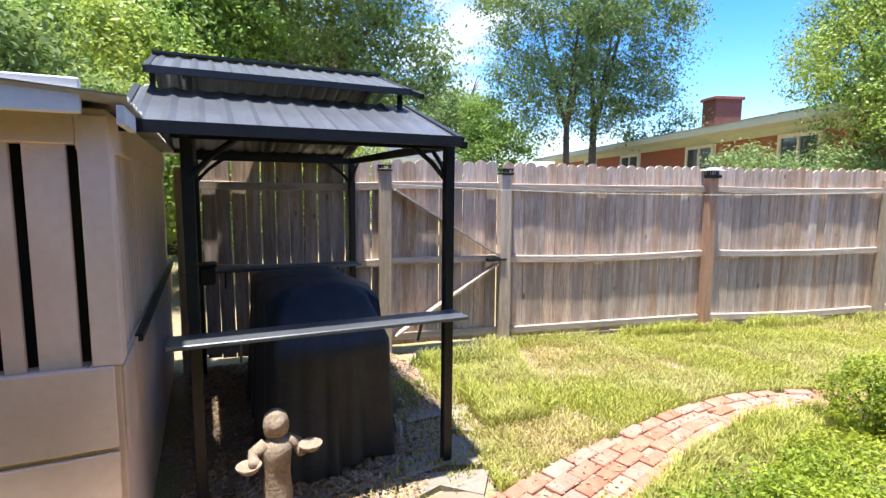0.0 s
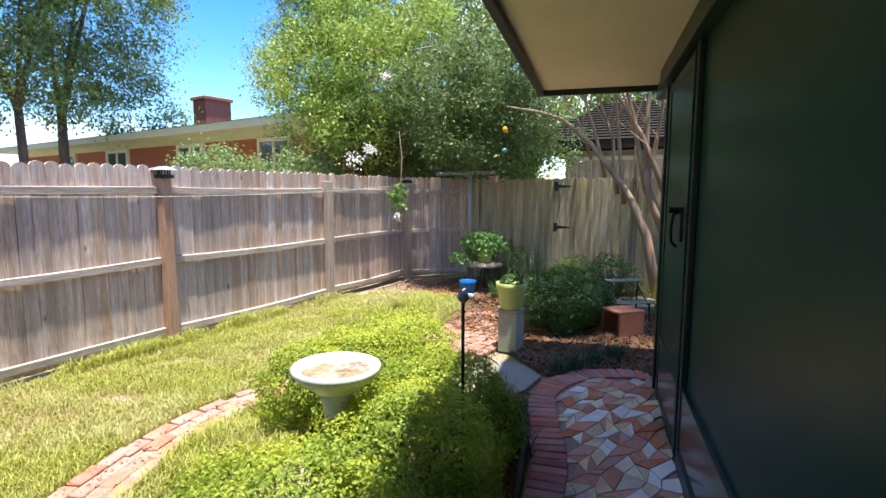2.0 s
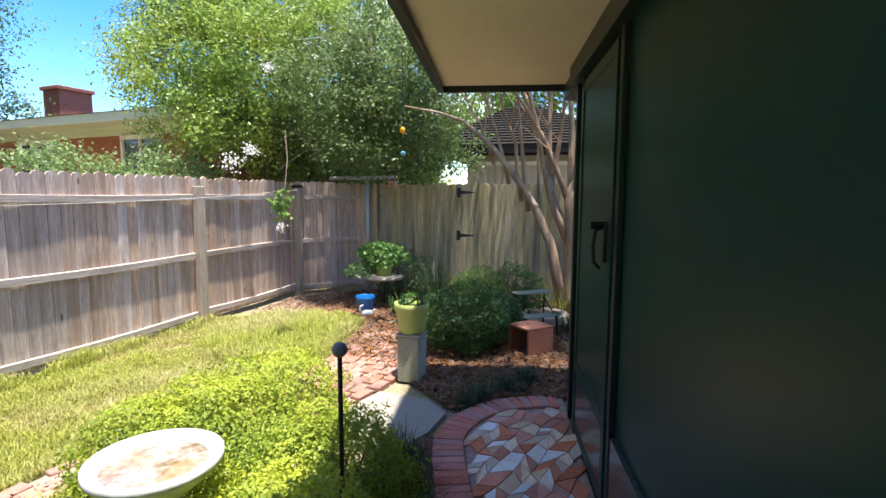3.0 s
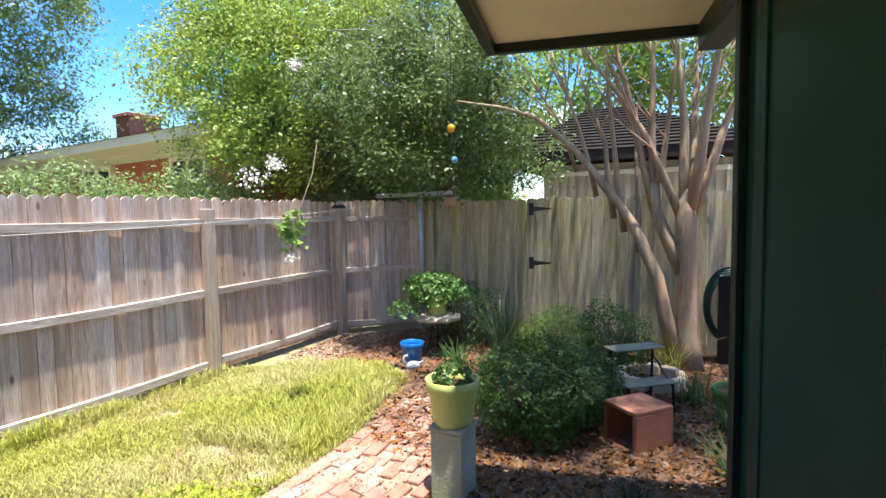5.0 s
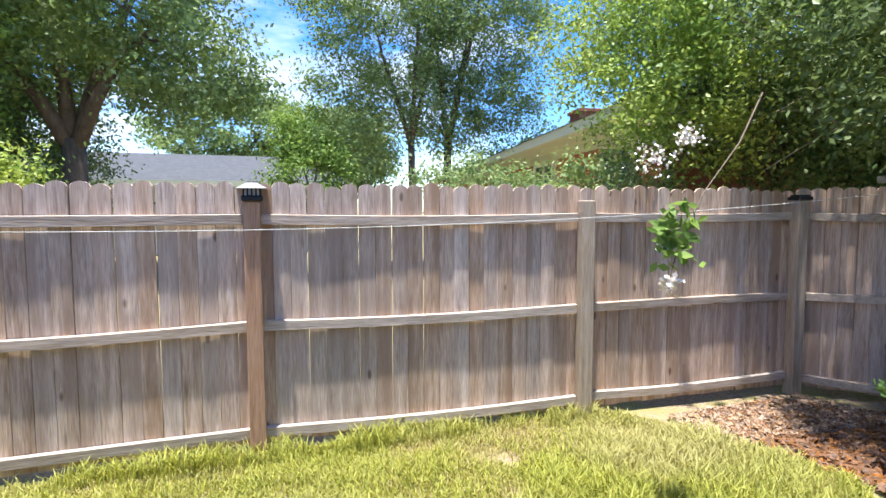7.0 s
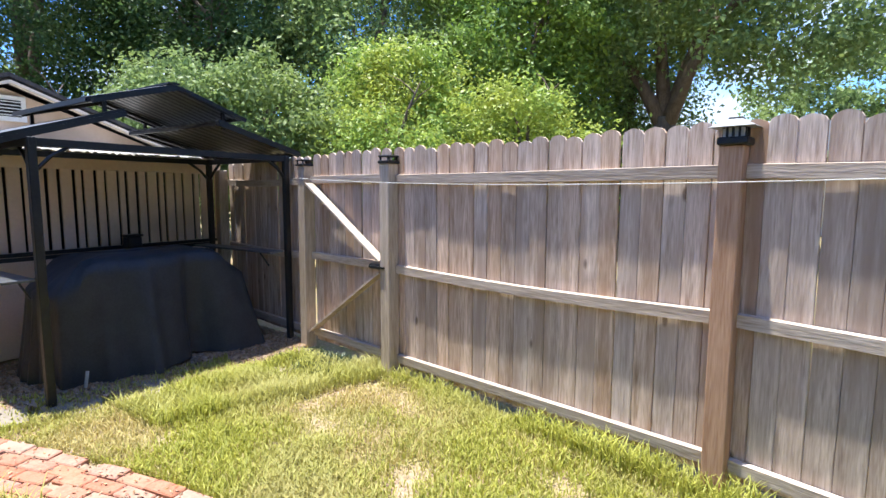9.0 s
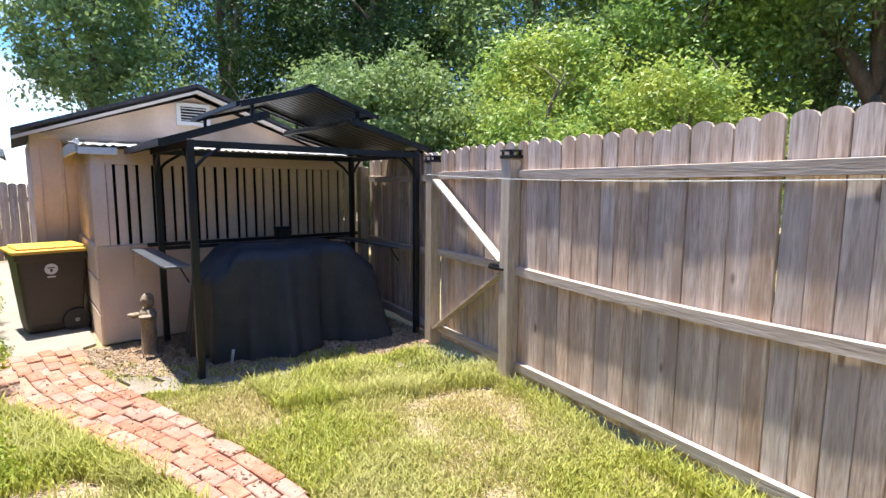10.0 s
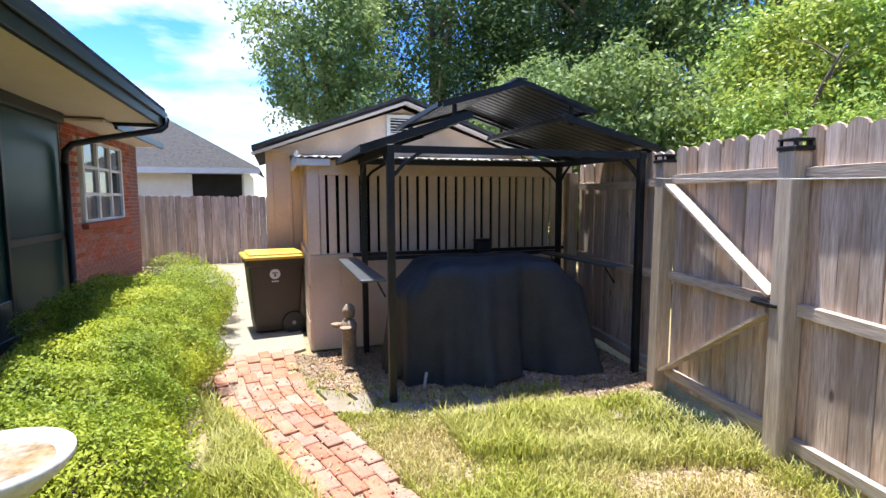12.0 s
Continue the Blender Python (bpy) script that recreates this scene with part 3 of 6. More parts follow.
bmesh.ops.recalc_face_normals(rf, faces=rf.faces)
tagged(link("roof_house", rf, SHINGLE, m=HOUSE), "dark grey shingle house roof", "roof", kind="structure")
tagged(link("wall_house", box(-4.3, 7.5, -8.0, -1.9, 0.0, 2.55), GREENTRIM, m=HOUSE), "dark inner house wall behind the porch", "wall", kind="structure")

# brick end with the window
bw = link("wall_brick", box(-4.3, -0.6, WV - 0.25, WV - 0.012, 0.0, 2.44), MORTAR, m=HOUSE)
tagged(bw, "red brick house wall with pale joints", "wall", kind="structure")
WIN = (-3.1, -1.25, 1.16, 2.28)
bme = box(-0.1, 0.1, -0.012, 0.0, -0.029, 0.029, 0.003)
brick_face = bpy.data.meshes.new("brick")
bme.to_mesh(brick_face)
bme.free()
brick_face.materials.append(BRICKWALL)
spare_v, spare_f = [], []
for row in range(36):
    z = 0.035 + row * 0.0675
    for col in range(19):
        u = -4.2 + col * 0.21 + (0.105 if row % 2 else 0)
        if u > -0.68 or (WIN[0] - 0.1 < u < WIN[1] + 0.1 and WIN[2] - 0.08 < z < WIN[3] + 0.04):
            continue
        if z > 0.55 and u > -3.7:
            ob = new("brick", brick_face)
            ob.parent = bw
            ob.matrix_basis = pose(u, WV, z)
        else:
            i = len(spare_v)
            spare_v += [(u + sx * 0.1, WV + y, z + sz * 0.029) for y in (-0.012, 0.0) for sx, sz in ((-1, -1), (1, -1), (1, 1), (-1, 1))]
            spare_f += [(i + 4, i + 5, i + 6, i + 7), (i, i + 1, i + 5, i + 4), (i + 1, i + 2, i + 6, i + 5), (i + 2, i + 3, i + 7, i + 6), (i + 3, i, i + 4, i + 7)]
    u = -0.6825 if row % 2 == 0 else -4.25
    i = len(spare_v)
    spare_v += [(u + sx * 0.0475, WV + y, z + sz * 0.029) for y in (-0.012, 0.0) for sx, sz in ((-1, -1), (1, -1), (1, 1), (-1, 1))]
    spare_f += [(i + 4, i + 5, i + 6, i + 7), (i, i + 1, i + 5, i + 4), (i + 1, i + 2, i + 6, i + 5), (i + 2, i + 3, i + 7, i + 6), (i + 3, i, i + 4, i + 7)]
tagged(from_arrays("brick_rest", spare_v, spare_f, BRICKWALL, bw), kind="stuff")
win = thing("window_1", H((WIN[0] + WIN[1]) / 2, WV - 0.01, WIN[2]), math.degrees(ANG), "white multi-pane window in the brick wall", "window", kind="structure")
ww, wh = WIN[1] - WIN[0], WIN[3] - WIN[2]
GLASS = material("window_glass", (0.04, 0.055, 0.07), (0.07, 0.09, 0.11), 2, 0.05, 0.0, spec=0.8)
part("pane", box(-ww / 2, ww / 2, 0.005, 0.012, 0.0, wh), GLASS, win, "grey reflecting panes")
for x in (-ww / 2, -ww / 6, ww / 6, ww / 2):
    part("mullion", box(x - 0.035, x + 0.035, 0.0, 0.05, 0.0, wh, 0.004), WHITE, win)
for z in (0.0, wh / 3, wh * 2 / 3, wh):
    part("muntin", box(-ww / 2, ww / 2, 0.0, 0.04, z - 0.022, z + 0.022, 0.004), WHITE, win)
part("window_sill", box(-ww / 2 - 0.08, ww / 2 + 0.08, -0.0, 0.09, -0.11, -0.03, 0.006), BRICKWALL, win, "red brick window sill")
eave2 = link("ceiling_eave", box(-4.4, -0.8, WV - 0.6, -0.95, 2.45, 2.48), SOFFIT, m=HOUSE)
tagged(eave2, "pale soffit over the brick end", "soffit", kind="structure")
part("fascia", box(-4.4, -1.30, -0.95, -0.91, 2.42, 2.54, 0.004), GREENTRIM, eave2)
ds = thing("downspout", H(0, 0, 0), math.degrees(ANG), "black downspout pipe curving from the gutter", "downspout")
part("elbow", tube([(-1.18, -0.28, 2.58), (-1.18, -0.30, 2.46), (-1.06, -0.34, 2.40), (-0.80, -0.95, 2.24), (-0.62, -1.25, 2.14), (-0.56, -1.31, 2.05), (-0.55, -1.32, 1.9)], 0.042, 10), BLACK, ds, smooth=True)
part("pipe", tube([(-0.55, -1.32, 1.9), (-0.55, -1.32, 0.15), (-0.54, -1.24, 0.03)], 0.042, 10), BLACK, ds, smooth=True)

# ---- shed with the slatted lean-to ----
shed = thing("shed", rz=math.degrees(ANG), label="tan painted garden shed with a gabled shingle roof", category="shed")
SB = 1.04
gabl = bmesh.new()
prof = [(SB, 0.0), (SB, 2.02), (2.72, 2.60), (4.40, 2.02), (4.40, 0.0)]
lo = [gabl.verts.new((-2.6, y, z)) for y, z in prof]
hi = [gabl.verts.new((0.35, y, z)) for y, z in prof]
gabl.faces.new(lo)
gabl.faces.new(hi[::-1])
for i in range(5):
    j = (i + 1) % 5
    gabl.faces.new((lo[j], lo[i], hi[i], hi[j]))
bmesh.ops.recalc_face_normals(gabl, faces=gabl.faces)
part("wall", gabl, TAN, shed)
for y in (1.06, 1.30, 1.56, 1.82):
    part("batten", box(0.35, 0.372, y - 0.022, y + 0.022, 0.0, 2.0, 0.003), TAN, shed)
part("corner_board", box(0.35, 0.376, SB - 0.012, SB + 0.07, 0.0, 2.02, 0.003), TAN, shed)
part("frieze_board", box(0.35, 0.374, SB, 4.40, 2.0, 2.05, 0.003), TAN, shed)
for s, y0, y1 in ((-1, 0.88, 2.72), (1, 4.56, 2.72)):
    slope = (2.66 - 2.02) / 1.84
    rb = bmesh.new()
    za, zb = 2.03, 2.70
    for x0, x1, dz0, dz1 in ((-2.75, 0.55, 0.0, 0.045),):
        q = [rb.verts.new(p) for p in ((x0, y0, za + dz0), (x1, y0, za + dz0), (x1, y1, zb + dz0), (x0, y1, zb + dz0), (x0, y0, za + dz1), (x1, y0, za + dz1), (x1, y1, zb + dz1), (x0, y1, zb + dz1))]
        for f in ((0, 1, 2, 3), (4, 5, 6, 7), (0, 1, 5, 4), (1, 2, 6, 5), (2, 3, 7, 6), (3, 0, 4, 7)):
            rb.faces.new([q[k] for k in f])
    bmesh.ops.recalc_face_normals(rb, faces=rb.faces)
    part("roof", rb, SHINGLE, shed, "dark shingle roof slope")
    part("barge_board", beam((0.53, y0, za - 0.055), (0.53, y1, zb - 0.055), 0.03, 0.10, up=(1, 0, 0)), material("cream_trim", (0.60, 0.52, 0.42), (0.68, 0.60, 0.50), 4, 0.7, 0.05), shed, "cream barge board")
ventp = part("vent", box(0.352, 0.40, 2.50, 2.90, 2.24, 2.52, 0.006), WHITE, shed, "white louvred gable vent")
# The vent is solid; a near-black plate paints the shade behind the louvres.
part("vent_shade", box(0.398, 0.404, 2.55, 2.85, 2.29, 2.47), SHADE_AND_SCREEN, ventp)
for k in range(5):
    part("louvre", beam((0.405, 2.55, 2.305 + k * 0.036), (0.405, 2.85, 2.305 + k * 0.036), 0.03, 0.008), WHITE, ventp)

lean = thing("lean_to", rz=math.degrees(ANG), label="tan slatted lean-to built against the shed", category="shed")
LU, LV0, LV1 = 1.98, 1.42, 4.22
part("front_wall", box(LU - 0.10, LU, LV0, LV1, 0.0, 0.93, 0.006), TANWALL, lean, "painted block lower wall")
part("side_wall", box(0.36, LU - 0.10, LV0, LV0 + 0.09, 0.0, 0.93, 0.006), TANWALL, lean)
# Near-black box behind the slats, in place of the inner shade.
part("shade_box", box(0.40, LU - 0.35, LV0 + 0.25, LV1 - 0.1, 0.0, 1.85), SHADE_AND_SCREEN, lean, "near-black box standing in for the shade inside the lean-to")
for z in (0.28, 0.61, 0.93):
    part("lap_board", box(0.36, LU - 0.02, LV0 - 0.016, LV0, z - 0.30, z, 0.004), TAN, lean)
for k, (v0, v1) in enumerate(((LV0, LV0 + 0.28), (LV0 + 0.28, LV1))):
    part("block_course", box(LU, LU + 0.012, v0 + 0.004, v1 - 0.004, 0.60 if k == 0 else 0.62, 0.925, 0.003), TANWALL, lean)
part("top_plate", box(LU - 0.09, LU + 0.004, LV0, LV1, 1.68, 1.82, 0.004), TAN, lean)
part("top_plate", box(0.36, LU - 0.09, LV0, LV0 + 0.09, 1.70, 1.84, 0.004), TAN, lean)
part("corner_post", box(LU - 0.085, LU + 0.008, LV0 - 0.008, LV0 + 0.10, 0.93, 1.80, 0.005), TAN, lean)
y = LV0 + 0.105
k = 0
rs = random.Random(9)
while y < LV1 - 0.05:
    w = (0.052, 0.078, 0.066, 0.096)[k % 4] * rs.uniform(0.9, 1.1)
    part("slat", box(LU - 0.035, LU - 0.012, y, min(y + w, LV1), 0.93, 1.70, 0.002), TAN, lean)
    y += w + rs.uniform(0.022, 0.032)
    k += 1
x = LU - 0.12
k = 0
while x > 0.45:
    w = (0.12, 0.06, 0.10)[k % 3]
    part("slat", box(x - w, x, LV0 + 0.012, LV0 + 0.035, 0.93, 1.72, 0.002), TAN, lean)
    x -= w + 0.035
    k += 1
part("rail", box(LU, LU + 0.03, LV0 + 0.4, LV1, 0.90, 0.935, 0.003), BLACK, lean, "dark ledge under the slats")
lr = bmesh.new()
N = 96
for i in range(N + 1):
    v = 1.30 + (4.36 - 1.30) * i / N
    w = 0.012 * math.sin(2 * math.pi * v / 0.075)
    lr.verts.new((0.36, v, 1.97 + w))
    lr.verts.new((2.06, v, 1.845 + w))
    lr.verts.new((2.06, v, 1.839 + w))
    lr.verts.new((0.36, v, 1.964 + w))
lr.verts.ensure_lookup_table()
for i in range(N):
    a, b = 4 * i, 4 * i + 4
    for p in range(4):
        q = (p + 1) % 4
        lr.faces.new([lr.verts[k] for k in (a + p, a + q, b + q, b + p)])
bmesh.ops.recalc_face_normals(lr, faces=lr.faces)
part("roof", lr, GALV, lean, "stained corrugated sheet roof", smooth=True)
part("fascia", box(0.36, 1.93, 1.315, 1.345, 1.79, 1.90, 0.004), WHITE, lean, "white side fascia board")
part("fascia", box(2.025, 2.05, 1.32, 1.62, 1.76, 1.825, 0.004), WHITE, lean)

# ---- grill gazebo ----
gaz = thing("grill_gazebo", rz=math.degrees(ANG), label="black steel grill gazebo with a two-tier metal roof", category="gazebo")
GP = {(0, 0): (3.48, 1.88), (1, 0): (3.48, 3.93), (0, 1): (2.21, 1.90), (1, 1): (2.21, 3.93)}
for (u, v) in GP.values():
    part("post", box(u - 0.026, u + 0.026, v - 0.026, v + 0.026, -0.04, 1.825, 0.004), BLACK, gaz)
    part("foot_plate", box(u - 0.05, u + 0.05, v - 0.05, v + 0.05, 0.0, 0.012, 0.002), BLACK, gaz)
for u in (2.21, 3.48):
    part("beam", beam((u, 1.86, 1.795), (u, 3.97, 1.795), 0.035, 0.05), BLACK, gaz)
    for v, s in ((1.88, 1), (3.93, -1)):
        part("knee_brace", tube([(u, v, 1.59), (u, v + s * 0.10, 1.70), (u, v + s * 0.24, 1.79)], 0.014, 6), BLACK, gaz)
for v in (1.88, 3.93):
    part("beam", beam((2.15, v, 1.795), (3.51, v, 1.795), 0.035, 0.05), BLACK, gaz)
    for u, s in ((2.21, 1), (3.48, -1)):
        part("knee_brace", tube([(u, v, 1.59), (u + s * 0.10, v, 1.70), (u + s * 0.22, v, 1.79)], 0.014, 6), BLACK, gaz)


def ribbed(u0, u1, a, b, ribs=13, t=0.012):
    """A ribbed metal sheet from a to b (v, z), running u0 to u1, with raised seams."""
    bm = bmesh.new()
    prof = []
    n = ribs * 4
    for i in range(n + 1):
        u = u0 + (u1 - u0) * i / n
        prof.append((u, t if i % 4 == 2 else 0.0))
    rows = []
    for (v, z), d in ((a, 0), (b, 0), (b, -0.008), (a, -0.008)):
        rows.append([bm.verts.new((u, v, z + h + d)) for u, h in prof])
    for p in range(4):
        q = (p + 1) % 4
        for i in range(n):
            bm.faces.new((rows[p][i], rows[p][i + 1], rows[q][i + 1], rows[q][i]))
    bmesh.ops.recalc_face_normals(bm, faces=bm.faces)
    return bm


U0, U1 = 1.98, 3.46
LOWS = (((1.69, 1.81), (2.48, 2.075)), ((4.12, 1.865), (3.23, 2.085)))
UPS = (((2.26, 2.135), (2.90, 2.325)), ((3.50, 2.14), (2.90, 2.325)))
for a, b in LOWS:
    sheet = part("lower_roof", ribbed(U0, U1, a, b), ROOFMETAL, gaz, "charcoal ribbed metal roof")
    for u in (U0, U1):
        part("edge_trim", beam((u, a[0], a[1] - 0.012), (u, b[0], b[1] - 0.012), 0.03, 0.045), BLACK, sheet)
    part("eave_trim", beam((U0, a[0], a[1] - 0.012), (U1, a[0], a[1] - 0.012), 0.02, 0.05), BLACK, sheet)
    part("purlin", beam((U0, b[0], b[1] - 0.03), (U1, b[0], b[1] - 0.03), 0.03, 0.03), BLACK, gaz)
    for u in (2.21, 3.48):
        part("rafter", beam((u, a[0], a[1] - 0.03), (u, b[0], b[1] - 0.03), 0.03, 0.035), BLACK, gaz)
for a, b in UPS:
    sheet = part("upper_roof", ribbed(U0 + 0.06, U1 - 0.06, a, b, 16), ROOFMETAL, gaz, "raised charcoal ribbed ridge roof")
    for u in (U0 + 0.06, U1 - 0.06):
        part("edge_trim", beam((u, a[0], a[1] - 0.010), (u, b[0], b[1] - 0.010), 0.025, 0.035), BLACK, sheet)
    part("eave_trim", beam((U0 + 0.06, a[0], a[1] - 0.010), (U1 - 0.06, a[0], a[1] - 0.010), 0.02, 0.035), BLACK, sheet)
    for u in (2.21, 3.48):
        part("rafter", beam((u, a[0], a[1] - 0.028), (u, b[0], b[1] - 0.028), 0.025, 0.03), BLACK, gaz)
for v, z0, z1 in ((2.38, 2.04, 2.17), (3.34, 2.05, 2.17)):
    for u in (2.06, 3.38):
        part("strut", beam((u, v, z0 - 0.03), (u, v, z1), 0.025, 0.025), BLACK, gaz)
part("ridge_cap", beam((U0 + 0.05, 2.90, 2.34), (U1 - 0.05, 2.90, 2.34), 0.09, 0.015), BLACK, gaz)
part("side_shelf", box(2.10, 3.50, 1.66, 1.84, 0.885, 0.905, 0.004), ROOFMETAL, gaz, "grey steel side shelf")
part("side_shelf", box(2.10, 3.50, 3.70, 3.86, 0.885, 0.905, 0.004), ROOFMETAL, gaz)
for v in (1.80, 3.74):
    for u in (2.4, 3.3):
        part("shelf_bracket", beam((u, v, 0.88), (u, v + (0.07 if v < 3 else 0.10), 0.74), 0.012, 0.012), BLACK, gaz)
part("back_bar", beam((2.21, 1.9, 0.90), (2.21, 3.88, 0.90), 0.03, 0.035), BLACK, gaz)

# ---- covered grill ----
cov = bmesh.new()
NU, NV = 44, 72
gu0, gu1, gv0, gv1 = 2.55, 3.22, 2.02, 3.62


def cover_top(v):
    """Height of the cover's top along the grill: shelves at the ends, the hood in the middle."""
    k = min(1.0, max(0.0, (v - 2.14) / 0.14)) if v < 2.8 else min(1.0, max(0.0, (3.50 - v) / 0.18))
    k = k * k * (3 - 2 * k)
    return 0.76 + 0.21 * k


rings = []
NS = 128
for li in range(15):
    k = li / 14
    ring = []
    for j in range(NS):
        a = 2 * math.pi * j / NS
        ca, sa = math.cos(a), math.sin(a)
        # squarish plan
        r = 1.0 / max(abs(ca), abs(sa)) ** 0.82
        u = (gu0 + gu1) / 2 + ca * r * (gu1 - gu0) / 2
        v = (gv0 + gv1) / 2 + sa * r * (gv1 - gv0) / 2
        top = cover_top(min(max(v, gv0), gv1))
        if li <= 10:
            z = 0.02 + (top - 0.07) * li / 10
            s = 1.0 + (0.10 if ca < 0 or sa > -0.5 else 0.02) * (1 - li / 10) ** 1.3
            fold = (0.06 * math.sin(9 * a + 1.3) + 0.05 * math.sin(19 * a + 0.9 * math.sin(3 * a)) + 0.02 * math.sin(37 * a + 1)) * (1 - li / 10.5) ** 0.7 * (1.0 if sa > -0.6 else 0.3)
            s += fold
            z += 0.02 * math.sin(5 * a + 1) * (1 - li / 10)
        else:
            q = (li - 10) / 4
            s = 1.0 - q * 0.97
            z = top - 0.07 + 0.07 * math.sin(min(1.0, q * 2.2) * math.pi / 2) + 0.008 * noise.noise((u * 5, v * 5, 1))
            vv2 = (gv0 + gv1) / 2 + (v - (gv0 + gv1) / 2) * s
            z = cover_top(vv2) - 0.07 + 0.07 * math.sin(min(1.0, q * 2.2) * math.pi / 2) + 0.01 * noise.noise((u * 6, vv2 * 6, 1))
        drape = 0.0
        if ca > 0.45 and li <= 10:
            drape = (0.24 * abs(math.sin(v * 3.9 + 0.6)) + 0.07 * abs(math.sin(v * 9.7 + 1.0)) - 0.15 + 0.014 * math.sin(v * 43)) * (1 - li / 10.8) ** 0.6 + 0.05 * (1 - li / 10) ** 3
            drape *= min(1.0, max(0.0, (v - 2.0) / 0.4))
        ring.append(cov.verts.new((drape + (gu0 + gu1) / 2 + (u - (gu0 + gu1) / 2) * s, (gv0 + gv1) / 2 + (v - (gv0 + gv1) / 2) * s, z)))
    rings.append(ring)
for q, s in zip(rings, rings[1:]):
    for j in range(NS):
        cov.faces.new((q[j], q[(j + 1) % NS], s[(j + 1) % NS], s[j]))
cov.faces.new(rings[-1])
grill = thing("covered_grill", rz=math.degrees(ANG), label="barbecue grill under a black draped fabric cover", category="grill")
part("cover", cov, COVER, grill, smooth=True)
part("hem_tie", tube([(3.30, 2.16, 0.02), (3.31, 2.17, 0.10), (3.30, 2.18, 0.14)], 0.012, 6), material("pale_tie", (0.3, 0.32, 0.36), (0.4, 0.42, 0.46), 9, 0.7, 0.0), grill, "pale strap end")
lid = thing("hanging_lantern", H(2.27, 3.05, 0.92), math.degrees(ANG), "small black box lantern on the back bar", "lantern")
part("body", box(-0.05, 0.05, -0.07, 0.07, 0.0, 0.12, 0.012), BLACK, lid)
part("lid", box(-0.06, 0.06, -0.08, 0.08, 0.12, 0.14, 0.006), BLACK, lid)

# ---- wheeled bin ----
binb = thing("wheelie_bin", H(0.98, 1.08), math.degrees(ANG) + 8, "dark brown wheeled rubbish bin with a yellow lid", "bin")
bd = bmesh.new()
sect = []
for z, wx, wy in ((0.03, 0.19, 0.225), (0.10, 0.21, 0.235), (0.74, 0.265, 0.285), (0.76, 0.285, 0.305), (0.82, 0.29, 0.31)):
    pts = []
    for cx, cy in ((1, 1), (-1, 1), (-1, -1), (1, -1)):
        for q in range(5):
            a = math.atan2(cy, cx) - math.pi / 4 + math.pi / 2 * q / 4
            pts.append(bd.verts.new(((wx - 0.04) * cx + 0.04 * math.cos(a), (wy - 0.04) * cy + 0.04 * math.sin(a), z)))
    sect.append(pts)
for q, s in zip(sect, sect[1:]):
    for j in range(20):
        bd.faces.new((q[j], q[(j + 1) % 20], s[(j + 1) % 20], s[j]))
bd.faces.new(sect[0][::-1])
bd.faces.new(sect[-1])
part("body", bd, BINBODY, binb)
ld = bmesh.new()
for z0, z1, grow in ((0.82, 0.86, 0.02), (0.86, 0.885, -0.03)):
    box(-0.29 - grow, 0.29 + grow, -0.31 - grow, 0.31 + grow, z0, z1, 0.012, ld)
part("lid", ld, BINLID, binb, "yellow lid")
for sy in (-1, 1):
    w = bmesh.new()
    bmesh.ops.create_cone(w, cap_ends=True, segments=24, radius1=0.115, radius2=0.115, depth=0.045, matrix=Matrix.Translation((sy * 0.232, 0.165, 0.115)) @ Matrix.Rotation(radians(90), 4, "Y"))
    wl_ = part("wheel", w, BLACK, binb, "black wheel")
    hub = bmesh.new()
    bmesh.ops.create_cone(hub, cap_ends=True, segments=12, radius1=0.03, radius2=0.02, depth=0.06, matrix=Matrix.Translation((sy * 0.232, 0.165, 0.115)) @ Matrix.Rotation(radians(90), 4, "Y"))
    part("hub", hub, material("hub_grey", (0.2, 0.2, 0.2), (0.3, 0.3, 0.3), 9, 0.5, 0), wl_)
part("handle", tube([(0.18, 0.30, 0.80), (0.15, 0.36, 0.81), (-0.15, 0.36, 0.81), (-0.18, 0.30, 0.80)], 0.014, 8), BINBODY, binb, smooth=True)
# plain round emblem on the front, with a bar of unreadable writing
em = bmesh.new()
bmesh.ops.create_circle(em, cap_ends=True, segments=28, radius=0.055, matrix=Matrix.Translation((0.263, -0.02, 0.66)) @ Matrix.Rotation(radians(95), 4, "Y"))
PRINT = material("white_print", (0.55, 0.55, 0.55), (0.65, 0.65, 0.65), 30, 0.6, 0)
emblem = part("emblem", em, PRINT, binb, "round white emblem")
part("emblem_core", box(0.258, 0.2675, -0.05, 0.01, 0.668, 0.678, 0.002), BINBODY, emblem)
part("emblem_core", box(0.256, 0.2665, -0.03, -0.01, 0.632, 0.662, 0.002), BINBODY, emblem)
part("print_bar", box(0.25, 0.2575, -0.055, 0.015, 0.575, 0.587), PRINT, binb)

# ---- stone girl statue, one plain mesh ----
st = bmesh.new()
lathe([(0.075, 0.0), (0.08, 0.02), (0.068, 0.05), (0.07, 0.20), (0.062, 0.30), (0.066, 0.36), (0.075, 0.42), (0.055, 0.46), (0.03, 0.475), (0.032, 0.495)], 20, st, lambda a, r, z: 1 + 0.05 * math.sin(8 * a) * (z < 0.42))
bmesh.ops.create_uvsphere(st, u_segments=16, v_segments=12, radius=0.055, matrix=Matrix.Translation((0.006, 0, 0.54)) @ Matrix.Diagonal((0.95, 0.9, 1.12, 1)))
lathe([(0.050, 0.485), (0.060, 0.51), (0.062, 0.55), (0.052, 0.59), (0.025, 0.612), (0.0, 0.616)], 16, st, lambda a, r, z: (1.0 if math.cos(a) < 0.45 else 0.80) + 0.03 * math.sin(11 * a))
